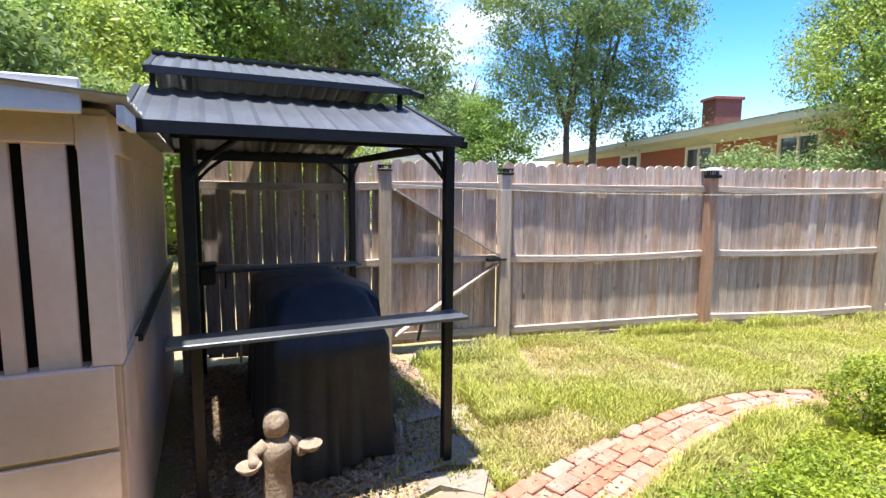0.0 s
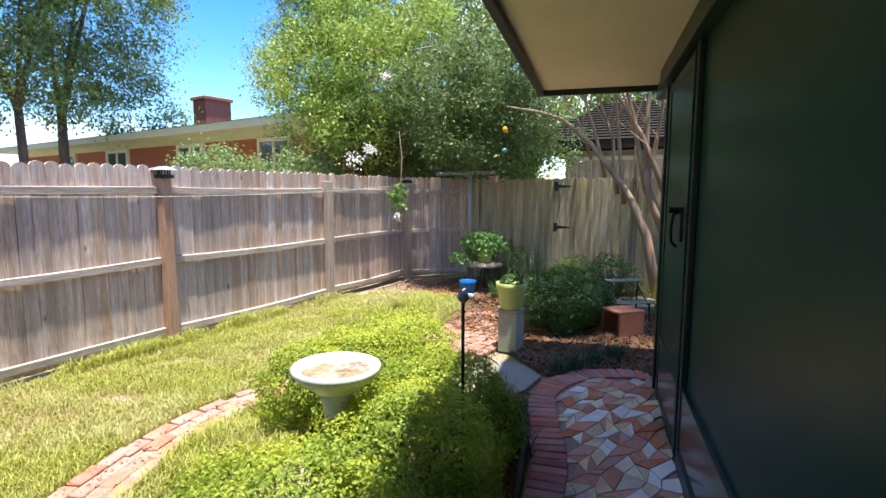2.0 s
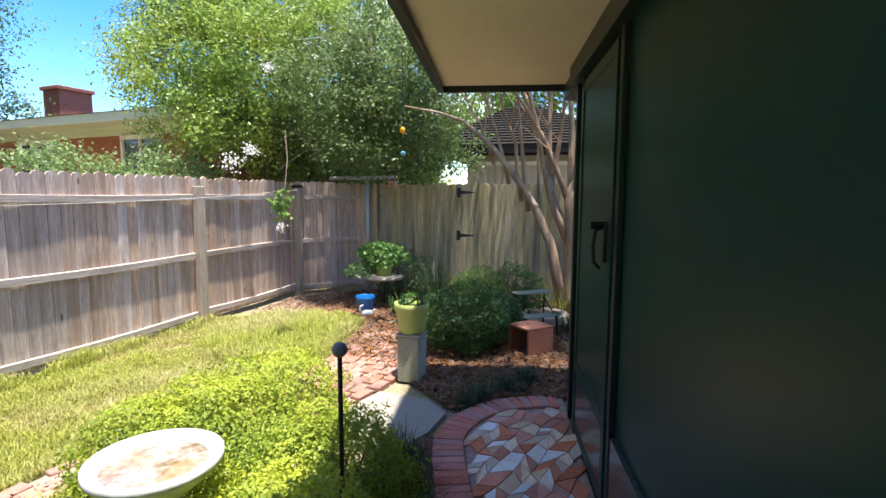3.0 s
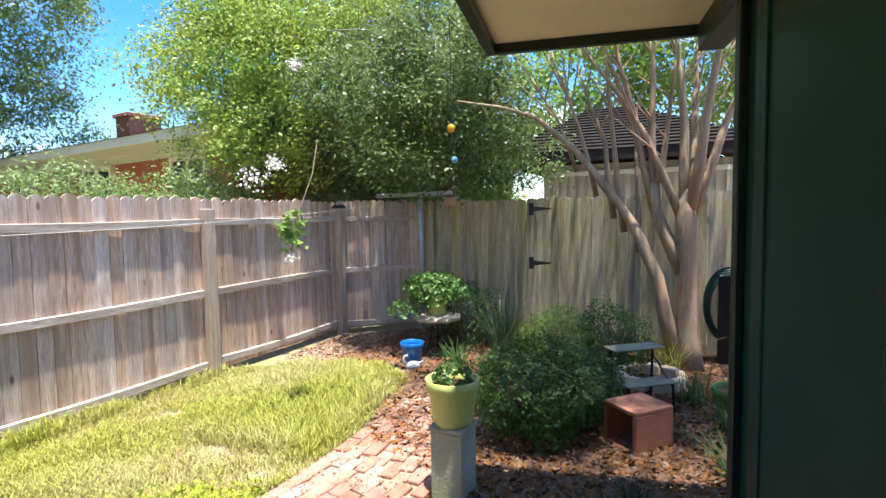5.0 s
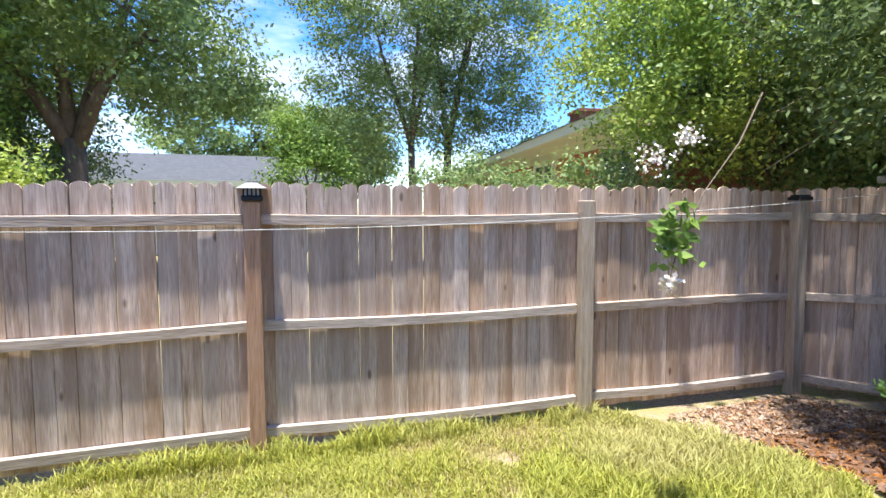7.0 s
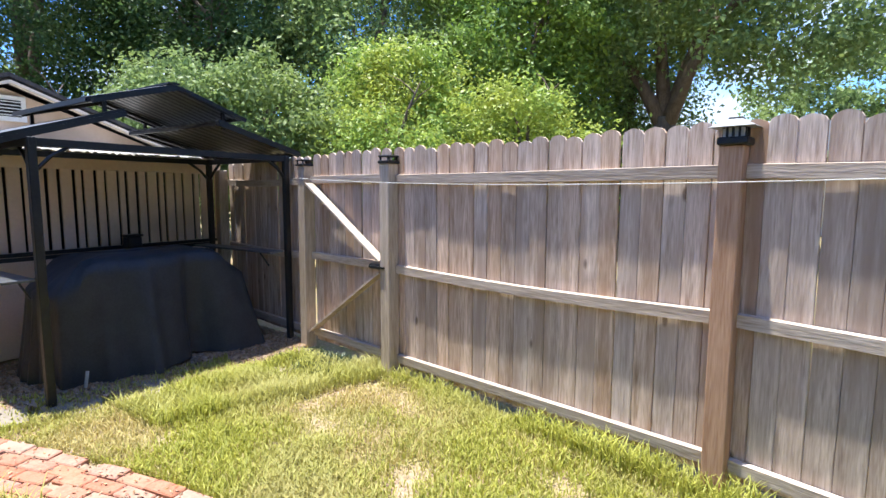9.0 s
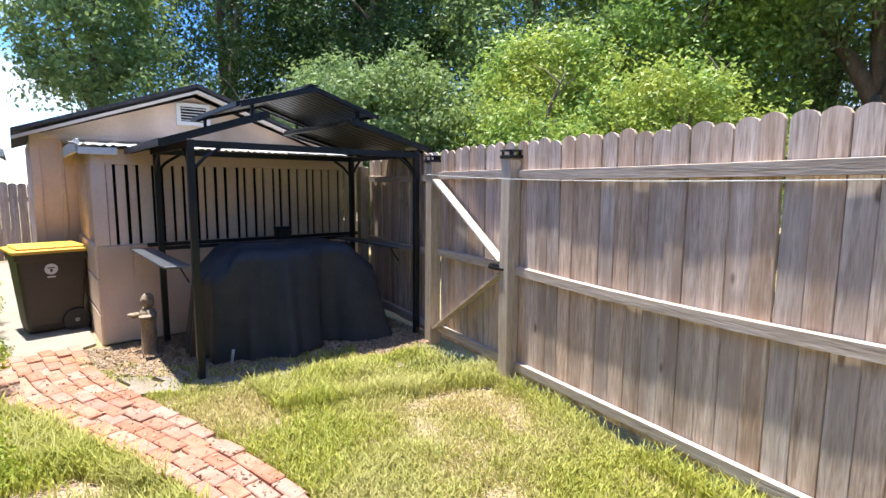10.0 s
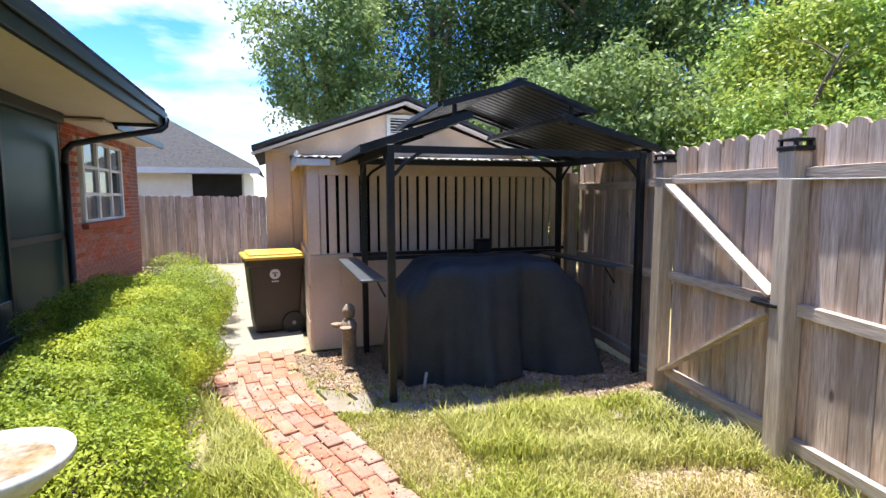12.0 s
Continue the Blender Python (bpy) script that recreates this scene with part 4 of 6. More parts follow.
for s in (-1, 1):
    tube([(0, s * 0.05, 0.45), (-0.01, s * 0.105, 0.41), (0.03, s * 0.12, 0.375), (0.06, s * 0.12, 0.40)], [0.034, 0.032, 0.028, 0.024], 8, st)
    lathe([(0.012, 0.385), (0.04, 0.40), (0.062, 0.43), (0.056, 0.432), (0.03, 0.41), (0.0, 0.405)], 14, hold := bmesh.new())
    for v in hold.verts:
        v.co += Vector((0.07, s * 0.15, 0.0 if s > 0 else -0.03))
    shell = bpy.data.meshes.new("shell")
    hold.to_mesh(shell)
    hold.free()
    st.from_mesh(shell)
    bpy.data.meshes.remove(shell)
for v in st.verts:
    v.co += Vector((noise.noise(v.co * 22), noise.noise(v.co * 22 + Vector((5, 0, 0))), 0)) * 0.006
sta = link("statue", st, STATUE, m=Matrix.Translation(H(2.53, 1.70, -0.02)) @ Matrix.Rotation(-1.25, 4, "Z") @ Matrix.Scale(0.93, 4), smooth=True)
tagged(sta, "small weathered stone statue holding two bowls", "statue")

# ---- birdbath, rod, clothes pole ----
bath = thing("birdbath", H(5.29, 0.325), 0, "white glazed birdbath with shallow rusty water", "birdbath")
part("bowl", lathe([(0.05, 0.60), (0.11, 0.62), (0.19, 0.685), (0.215, 0.715), (0.215, 0.737), (0.20, 0.742), (0.189, 0.727), (0.13, 0.695), (0.0, 0.688)], 48, None, lambda a, r, z: 1 + (0.008 * math.sin(24 * a) if r > 0.18 else 0)), CERAMIC, bath, smooth=True)
part("pedestal", lathe([(0.15, 0.0), (0.155, 0.03), (0.10, 0.08), (0.065, 0.20), (0.06, 0.45), (0.07, 0.55), (0.09, 0.612)], 24), CERAMIC, bath, smooth=True)
WATER = material("rusty_water", (0.11, 0.06, 0.02), (0.46, 0.42, 0.36), 9, 0.10, 0.0, spec=0.4, c3=(0.30, 0.16, 0.03))
wt = bmesh.new()
bmesh.ops.create_circle(wt, cap_ends=True, segments=40, radius=0.172, matrix=Matrix.Translation((0, 0, 0.714)))
part("water", wt, WATER, bath, "shallow water over rusty sediment")

rod = thing("garden_rod", H(5.45, -0.27), 0, "thin dark iron rod with a ball finial", "garden stake")
part("rod", tube([(0, 0, 0), (0.004, 0, 0.5), (0, 0, 1.06)], 0.009, 8), BLACK, rod)
fb = bmesh.new()
bmesh.ops.create_uvsphere(fb, u_segments=16, v_segments=10, radius=0.028, matrix=Matrix.Translation((0, 0, 1.08)))
part("finial", fb, material("grey_finial", (0.12, 0.12, 0.12), (0.2, 0.2, 0.2), 8, 0.5, 0.1), rod, smooth=True)

TP = Vector((11.72, 3.18, 0))
tpole = thing("clothes_pole", TP, 0, "galvanised T-shaped clothesline pole", "clothes pole")
part("upright", tube([(0, 0, 0), (0.02, 0.01, 1.0), (0.03, 0.02, 1.86)], 0.036, 12), GREYSTEEL, tpole, smooth=True)
part("crossbar", tube([(-0.10, 0.62, 1.88), (0.03, 0.02, 1.89), (0.12, -0.42, 1.90)], 0.03, 12), GREYSTEEL, tpole, smooth=True)
line = thing("clothesline", label="thin pale clothesline cord sagging along the fence", category="cord")
LA, LB = Vector((3.16, 4.36, 1.60)), Vector((11.62, 3.78, 1.76))
part("cord", tube([LA.lerp(LB, k / 24) - Vector((0, 0, 0.60 * (k / 24) * (1 - k / 24))) for k in range(25)], 0.0026, 5), material("cord", (0.55, 0.55, 0.5), (0.65, 0.65, 0.6), 20, 0.7, 0), line)

# ---- pot on the block, and other pots ----
plinth = thing("concrete_block", H(8.12, -0.10), math.degrees(ANG) - 12, "mossy concrete block standing on end as a plinth", "block")
pb = box(-0.10, 0.10, -0.10, 0.10, 0.0, 0.40, 0.008)
part("body", pb, BLOCK, plinth)
part("cap", box(-0.11, 0.11, -0.11, 0.11, 0.40, 0.425, 0.005), CONCRETE, plinth)


def pot(name, at, r, h, mat, label, group="", soil=True):
    t = thing(name, at, 0, label, "plant pot", group)
    part("pot", lathe([(r * 0.68, 0.0), (r * 0.74, h * 0.12), (r * 0.90, h * 0.72), (r * 0.92, h * 0.74), (r * 0.97, h * 0.76), (r * 1.0, h * 0.99), (r * 0.97, h), (r * 0.92, h * 0.99), (r * 0.88, h * 0.80), (r * 0.70, h * 0.10), (0.0, h * 0.08)], 32), mat, t, smooth=True)
    if soil:
        part("soil", lathe([(r * 0.80, h * 0.55), (r * 0.88, h * 0.82), (r * 0.45, h * 0.86), (0.0, h * 0.87)], 24), MULCH, t, "dark potting soil", smooth=True)
    return t


def foliage(parent, centre, radii, n, size, mat, seed, name="leaves", aspect=0.5, up=0.4):
    """A rounded mound of leaves: dense near its uneven surface."""
    rng = np.random.default_rng(seed)
    d = rng.normal(0, 1, (n, 3))
    d /= np.linalg.norm(d, axis=1, keepdims=True)
    lump = np.array([noise.noise((v[0] * 1.7 + seed, v[1] * 1.7, v[2] * 1.7)) + 0.5 * noise.noise((v[0] * 4 + seed, v[1] * 4, v[2] * 4)) + 0.45 * noise.noise((v[0] * 9 + seed, v[1] * 9, v[2] * 9)) for v in d.tolist()])
    k = (1 + 0.30 * lump) * (1 - np.abs(rng.normal(0, 0.13, n)))
    p = d * k[:, None] * np.array(radii) + np.array(centre)
    keep = p[:, 2] > 0.02
    return leaves(name, p[keep], d[keep] + [0, 0, up], size, mat, rng, parent, aspect)


pt = pot("flower_pot", H(8.12, -0.10, 0.425), 0.155, 0.265, POTGREEN, "lime green pot with a low leafy plant on the block")
foliage(pt, (0, 0, 0.27), (0.12, 0.12, 0.07), 260, 0.045, SHRUB, 3)
bp = pot("flower_pot", H(10.55, 0.93), 0.13, 0.25, POTBLUE, "small empty cobalt blue pot on the ground", soil=False)
sw = bmesh.new()
bmesh.ops.create_uvsphere(sw, u_segments=14, v_segments=10, radius=0.06, matrix=Matrix.Translation((0, 0, 0.05)) @ Matrix.Diagonal((1.4, 0.85, 0.8, 1)))
tube([(0.06, 0, 0.06), (0.10, 0, 0.11), (0.085, 0, 0.155), (0.05, 0, 0.16)], [0.022, 0.016, 0.014, 0.017], 8, sw)
tube([(-0.06, 0, 0.06), (-0.11, 0.01, 0.10)], [0.03, 0.006], 6, sw)
tagged(link("swan_ornament", sw, CERAMIC, m=Matrix.Translation(H(10.35, 0.86)) @ Matrix.Rotation(2.2, 4, "Z"), smooth=True), "small white ceramic swan on the ground", "ornament")

tab = thing("plant_stand", H(10.98, 0.76), 20, "scalloped stone plant stand with a thin iron base", "plant stand")
part("top", lathe([(0.0, 0.40), (0.18, 0.405), (0.25, 0.415), (0.265, 0.445), (0.24, 0.465), (0.0, 0.465)], 48, None, lambda a, r, z: 1 + 0.07 * math.sin(9 * a) * (r > 0.1)), material("scallop_stone", (0.42, 0.33, 0.22), (0.55, 0.45, 0.32), 8, 0.85, 0.2), tab, smooth=True)
for k in range(3):
    a = 2.1 * k
    part("leg", tube([(0.05 * math.cos(a), 0.05 * math.sin(a), 0.41), (0.09 * math.cos(a), 0.09 * math.sin(a), 0.2), (0.16 * math.cos(a), 0.16 * math.sin(a), 0.0)], 0.011, 6), BLACK, tab)
p3 = pot("flower_pot", H(10.98, 0.76, 0.47), 0.13, 0.20, POTGREEN, "green pot with trailing leaves on the scalloped stand")
foliage(p3, (0, 0.02, 0.30), (0.34, 0.36, 0.19), 1700, 0.06, PLANT, 5)
foliage(p3, (-0.22, 0.30, 0.06), (0.2, 0.22, 0.13), 300, 0.06, PLANT, 6, "trailing_leaves")

# ---- green folding bench shelves and terracotta box ----
bench = thing("plant_shelf", H(9.72, -1.28), math.degrees(ANG) - 62, "faded green two-tier slat plant shelf on thin legs", "shelf")
for z, y0, y1 in ((0.50, -0.02, 0.16), (0.26, -0.20, -0.02)):
    sh = part("shelf_board", box(-0.23, 0.23, y0, y1, z - 0.012, z, 0.004), BENCHGREEN, bench)
for x in (-0.20, 0.20):
    part("leg", tube([(x, 0.12, 0.0), (x, 0.10, 0.5)], 0.011, 6), BLACK, bench)
    part("leg", tube([(x, -0.18, 0.0), (x, -0.16, 0.26)], 0.011, 6), BLACK, bench)
    part("stay", tube([(x, -0.17, 0.2), (x, 0.11, 0.42)], 0.008, 6), BLACK, bench)
chim = thing("terracotta_box", H(9.02, -1.20), math.degrees(ANG) - 52, "open-ended terracotta flue box lying on the mulch", "planter box")
fb = bmesh.new()
for x0, x1, y0, y1, z0, z1 in ((-0.17, 0.17, -0.15, 0.15, 0.27, 0.30), (-0.17, 0.17, -0.15, -0.12, 0, 0.27), (-0.17, 0.17, 0.12, 0.15, 0, 0.27), (-0.17, 0.17, -0.12, 0.12, 0.0, 0.03)):
    box(x0, x1, y0, y1, z0, z1, 0.006, fb)
part("shell", fb, TERRA, chim)
# Near-black plate standing for the shade within the open flue.
part("inside", box(0.10, 0.13, -0.119, 0.119, 0.03, 0.27), SHADE_AND_SCREEN, chim)
hose = thing("garden_hose", H(11.10, -2.30), 0, "coiled dark green garden hose hung on a reel", "hose")
for k in range(5):
    r = 0.24 + 0.015 * k
    part("coil", tube([(0.03 * k, r * 0.75 * math.cos(a * 0.2617), 0.62 + r * 1.3 * math.sin(a * 0.2617)) for a in range(25)], 0.013, 6, cap=False), material("hose_green", (0.02, 0.06, 0.05), (0.04, 0.10, 0.08), 9, 0.4, 0.0), hose, smooth=True)
part("reel", box(-0.05, 0.10, -0.10, 0.10, 0.0, 0.95, 0.01), BLACK, hose)
gp = pot("flower_pot", H(9.6, -1.95), 0.15, 0.26, material("leaf_green_pot", (0.10, 0.22, 0.05), (0.15, 0.28, 0.07), 3, 0.5, 0.05), "bright green plastic pot beside the house")

ring_ = thing("stone_ring", H(10.35, -1.45), 0, "low ring of tan edging stones round a small plant", "edging")
for k in range(9):
    a = k * 0.698
    part("edging_stone", box(-0.085, 0.085, -0.04, 0.04, 0.0, 0.13, 0.015), STONE_A, ring_).matrix_basis = Matrix.Translation((0.27 * math.cos(a), 0.27 * math.sin(a), 0)) @ Matrix.Rotation(a + 1.5708, 4, "Z")
# ---- hedges and shrubs ----
def bush(name, at, radii, n, size, mat, seed, label, group="", stems=True, core=True):
    t = thing(name, at, 0, label, "bush", group)
    rx, ry, rz = radii
    foliage(t, (0, 0, rz * 0.95), radii, n, size, mat, seed)
    if core:
        # dark twiggy inside
        rng = random.Random(seed)
        bm = bmesh.new()
        for k in range(26):
            a, q = rng.uniform(0, 6.28), rng.uniform(0.2, 0.8)
            tube([(0.1 * math.cos(a), 0.1 * math.sin(a), 0.0), (rx * q * 0.5 * math.cos(a), ry * q * 0.5 * math.sin(a), rz * 0.7), (rx * q * math.cos(a), ry * q * math.sin(a), rz * rng.uniform(1.0, 1.6))], [0.012, 0.008, 0.003], 5, bm, False)
        part("trunk", bm, BARK, t, "brown twigs")
    return t


HL = "clipped boxwood hedge bush with small bright green leaves"
rngh = random.Random(12)
for i in range(10):
    u = 0.35 + i * 0.61
    by_bath = i >= 8
    bush("hedge_bush", H(u, (-0.07 if i == 9 else -0.02 if i == 8 else 0.10) + 0.07 * math.sin(i * 2.1)), ((0.42 if by_bath else 0.46) + rngh.uniform(-0.04, 0.05), (0.41 if by_bath else 0.56) + rngh.uniform(-0.04, 0.04), (0.31 if i == 9 else 0.35) + rngh.uniform(-0.03, 0.03)), 26000 if i > 3 else 17000, 0.023, HEDGE, 100 + i, HL, "boxwood hedge")
for i, u in enumerate((0.15, 0.75, 1.35)):
    bush("hedge_bush", H(u, -0.68), (0.42, 0.44, 0.31), 11000, 0.027, HEDGE, 140 + i, HL, "boxwood hedge")
bush("hedge_bush", H(6.25, 0.62), (0.46, 0.50, 0.34), 20000, 0.025, HEDGE, 121, "rounded boxwood with yellow-green tips beside the birdbath", "boxwood hedge")
bush("hedge_bush", H(6.12, 0.98), (0.38, 0.32, 0.29), 10000, 0.025, HEDGE, 124, "rounded boxwood with yellow-green tips beside the birdbath", "boxwood hedge")
bush("hedge_bush", H(6.68, 0.52), (0.40, 0.46, 0.35), 15000, 0.025, HEDGE, 122, "rounded boxwood with yellow-green tips beside the birdbath", "boxwood hedge")
bush("hedge_bush", H(-2.2, -0.4), (0.55, 0.5, 0.30), 4000, 0.03, HEDGE, 123, "low clipped bush by the brick wall")
bush("shrub", H(9.02, -0.50), (0.46, 0.45, 0.36), 13000, 0.033, SHRUB, 131, "dense dark green shrub in the shaded bed", "shrubs in the bed")
bush("shrub", H(9.42, -0.80), (0.34, 0.36, 0.28), 5000, 0.030, SHRUB, 132, "dense dark green shrub in the shaded bed", "shrubs in the bed")
bush("shrub", H(10.35, -0.62), (0.40, 0.38, 0.36), 6000, 0.032, TREE_B, 133, "bright green shrub under the crepe myrtle", "shrubs in the bed")
bush("shrub", H(10.60, -1.12), (0.38, 0.38, 0.36), 5000, 0.032, SHRUB, 134, "dark shrub near the old fence", "shrubs in the bed")
bush("shrub", H(11.45, 0.55), (0.42, 0.45, 0.42), 4000, 0.035, SHRUB, 135, "dark shrub behind the plant stand", "shrubs in the bed")


def strap_clump(name, at, n, length, mat, seed, label, spread=0.5, width=0.016):
    """Arching strap leaves from one base."""
    rng = np.random.default_rng(seed)
    V, F = [], []
    for i in range(n):
        a = rng.uniform(0, 2 * math.pi)
        ln = length * rng.uniform(0.6, 1.15)
        lean_ = rng.uniform(0.15, 1.0) * spread
        b0 = np.array([rng.normal(0, 0.05), rng.normal(0, 0.05), 0.0])
        dirv = np.array([math.cos(a), math.sin(a), 0])
        sidev = np.array([-math.sin(a), math.cos(a), 0]) * width / 2
        for s in range(5):
            q = s / 4
            p = b0 + dirv * ln * (lean_ * q + 0.5 * lean_ * q * q) + np.array([0, 0, ln * (q - 0.55 * lean_ * q * q)])
            w = sidev * (1 - q * 0.85)
            V += [(p + w).tolist(), (p - w).tolist()]
            if s:
                k = len(V)
                F.append((k - 4, k - 3, k - 1, k - 2))
    t = thing(name, at, 0, label, "plant")
    from_arrays("leaf_tuft", V, F, mat, t)
    return t


strap_clump("flax_clump", H(10.9, 0.0), 90, 0.75, FLAX, 41, "dark green flax clump with arching strap leaves", 0.45, 0.022)
strap_clump("flax_clump", H(10.75, -1.7), 60, 0.6, GRASS, 44, "pale arching grass at the foot of the tree", 0.7, 0.012)
for i, (u, v) in enumerate(((7.55, -0.62), (7.72, -0.72), (7.90, -0.92), (6.75, -0.25), (6.55, -0.33), (6.35, -0.38), (6.1, -0.42), (8.15, -1.1))):
    strap_clump("liriope_clump", H(u, v), 110, 0.20, FLAX, 50 + i, "low tuft of dark liriope leaves by the patio", 0.9, 0.010)
for i, (u, v) in enumerate(((10.55, 0.45), (10.3, -0.05), (11.3, -0.1), (9.9, -1.75), (8.6, -1.75), (9.3, -1.9))):
    strap_clump("bed_plant", H(u, v), 70, 0.32, TREE_C if i % 2 else SHRUB, 70 + i, "loose leafy plant in the shaded bed", 0.8, 0.018)

# ---- trees ----
def tree(name, base, trunk, tips, crowns, n_clump, per, size, mat, seed, label, bark=BARK, spread=0.45, category="tree", flat=0.75):
    """trunk: (radius, fork height); tips: limb ends; crowns: ellipsoids (centre, radii) filled with leaf clumps."""
    rng = np.random.default_rng(seed)
    rr = random.Random(seed)
    t = thing(name, base, 0, label, category)
    r0, fork = trunk
    bm = bmesh.new()
    f = Vector((rr.uniform(-0.1, 0.1), rr.uniform(-0.1, 0.1), fork))
    if r0:
        tube([(0, 0, -0.1), (f.x * 0.4, f.y * 0.3, fork * 0.5), f], [r0 * 1.25, r0, r0 * 0.85], 10, bm)
        for tip in tips:
            tip = Vector(tip)
            mid = f.lerp(tip, 0.5) + Vector((rr.uniform(-0.2, 0.2), rr.uniform(-0.2, 0.2), 0.25))
            tube([f - Vector((0, 0, r0)), f.lerp(mid, 0.5), mid, tip], [r0 * 0.7, r0 * 0.5, r0 * 0.34, r0 * 0.1], 7, bm)
            for _ in range(3):
                q = mid.lerp(tip, rr.uniform(0, 0.8))
                e = q + Vector((rr.uniform(-1, 1), rr.uniform(-1, 1), rr.uniform(0.1, 0.9))) * (tip - f).length * 0.3
                tube([q, q.lerp(e, 0.5) + Vector((0, 0, 0.05)), e], [r0 * 0.22, r0 * 0.14, r0 * 0.05], 5, bm, False)
        part("trunk", bm, bark, t, smooth=True)
    else:
        bm.free()
    cs = []
    vol = [c[1][0] * c[1][1] * c[1][2] for c in crowns]
    for (c, rad), w in zip(crowns, vol):
        m = max(3, int(n_clump * w / sum(vol)))
        d = rng.normal(0, 1, (m, 3))
        d /= np.linalg.norm(d, axis=1, keepdims=True)
        k = rng.uniform(0.35, 1.0, m) ** 0.5 * rng.uniform(0.8, 1.12, m)
        cs.append(np.array(c) + d * k[:, None] * np.array(rad))
    cs = np.concatenate(cs)
    sg = spread * rng.uniform(0.6, 1.3, (len(cs), 1, 1))
    off = rng.normal(0, 1, (len(cs), per, 3)) * sg * np.array([1, 1, flat]) * 0.55
    p = (cs[:, None, :] + off).reshape(-1, 3)
    nrm = (off / (np.linalg.norm(off, axis=2, keepdims=True) + 1e-6)).reshape(-1, 3) + [0, 0, 0.6]
    keep = p[:, 2] > 0.3
    leaves("crown", p[keep], nrm[keep], size, mat, rng, t, 0.5)
    return t


tree("oak_tree", (10.65, 14.9, 0), (0.11, 3.6), [(-1.2, 0.2, 7.5), (1.2, 0.3, 8.6), (0.1, -0.9, 10.4)], [((-0.6, 0, 7.4), (2.8, 2.5, 2.8)), ((-1.4, -0.3, 4.6), (2.0, 1.5, 1.0)), ((-0.6, 0.2, 10.6), (2.0, 1.9, 1.8)), ((-1.6, 0.3, 3.2), (1.3, 1.0, 0.7)), ((-0.2, -0.3, 4.1), (2.4, 1.5, 0.9))], 380, 130, 0.105, TREE_A, 201, "slender young oak with an airy crown beyond the fence", spread=0.52)
tree("oak_tree", (11.7, 15.2, 0), (0.13, 3.6), [(1.0, 0.4, 7.5), (-0.7, -0.4, 8.6), (1.3, -0.6, 10.4)], [((0.8, 0, 7.4), (2.7, 2.4, 2.8)), ((1.4, -0.5, 4.8), (2.0, 1.2, 0.9)), ((0.4, 0.2, 10.6), (2.0, 1.8, 1.8)), ((0.2, 0.1, 4.4), (1.4, 1.0, 0.9)), ((1.6, -0.3, 3.9), (2.0, 1.3, 0.8))], 380, 130, 0.105, TREE_A, 202, "slender young oak with an airy crown beyond the fence", spread=0.52)
tree("oak_tree", (12.2, 6.7, 0), (0.07, 2.4), [(-0.7, 0.3, 5.0), (0.5, 0.5, 5.6), (-0.2, -0.6, 4.2)], [((0.2, 0, 4.5), (1.5, 1.4, 1.4)), ((0, -0.2, 6.0), (1.4, 1.3, 1.2)), ((-0.7, -0.2, 2.55), (1.0, 0.7, 0.32)), ((0.6, 0.2, 3.0), (0.8, 0.8, 0.6)), ((0.5, 0.9, 4.2), (1.2, 1.2, 1.2))], 330, 130, 0.062, TREE_A, 203, "young oak standing by the brick house", spread=0.30)
tree("small_tree", (7.85, 14.0, 0), (0.06, 1.8), [(-0.5, 0.2, 3.2), (0.5, 0.3, 3.6)], [((0, 0, 2.6), (1.1, 0.9, 1.0)), ((-0.3, 0.3, 3.6), (0.7, 0.7, 0.7))], 90, 110, 0.10, TREE_B, 204, "small light green tree behind the fence", spread=0.36)
vine = tree("vine_tree", (12.5, 5.5, 0), (0.08, 1.9), [(-1.3, -1.2, 3.4), (-1.7, 0.2, 4.4), (0.6, -0.8, 4.6)], [((-1.45, -0.45, 2.75), (1.05, 0.75, 0.85)), ((-0.9, -0.6, 3.9), (1.4, 1.1, 1.0)), ((-1.6, 0.4, 3.6), (1.1, 1.0, 1.3)), ((0.1, 0.0, 5.1), (1.9, 1.5, 1.1)), ((-1.9, -0.6, 2.35), (0.6, 0.45, 0.4))], 360, 140, 0.062, TREE_V, 205, "large crepe myrtle, sun brightened into its leaves, overhanging the fence corner", spread=0.30)
olive = tree("leafy_tree", (12.6, 3.0, 0), (0.09, 1.9), [(-1.2, -0.2, 3.4), (-0.9, -1.0, 3.2), (-0.4, 0.3, 4.6)], [((-1.6, 0.0, 2.60), (0.95, 0.85, 0.62)), ((-1.1, -0.9, 2.6), (0.6, 0.6, 0.50)), ((-1.3, -0.4, 3.6), (1.0, 0.9, 0.7)), ((-0.8, -0.3, 3.0), (1.0, 1.0, 0.8)), ((-0.7, -1.25, 2.35), (0.45, 0.45, 0.38)), ((-0.5, 2.1, 2.5), (1.0, 1.0, 0.8)), ((-1.6, 0.6, 3.2), (0.8, 0.8, 0.7))], 330, 125, 0.062, TREE_O, 215, "olive-green tree, shade darkened into its leaves, leaning over the old fence", spread=0.28)
rv = random.Random(31)
tw = bmesh.new()
for k in range(70):
    o = Vector((rv.uniform(-1.0, 0.4), rv.uniform(-2.2, 0.4), rv.uniform(2.3, 4.2)))
    e = o + Vector((rv.uniform(-1.3, -0.2), rv.uniform(-1.1, 0.7), rv.uniform(-0.5, 0.7)))
    m_ = o.lerp(e, 0.5) + Vector((0, 0, rv.uniform(0.05, 0.22)))
    tube([o, o.lerp(m_, 0.6) + Vector((0, 0, 0.05)), m_, e], [0.013, 0.010, 0.007, 0.003], 5, tw, False)
part("branch_spray", tw, TWIG, vine, "thin pale twigs")
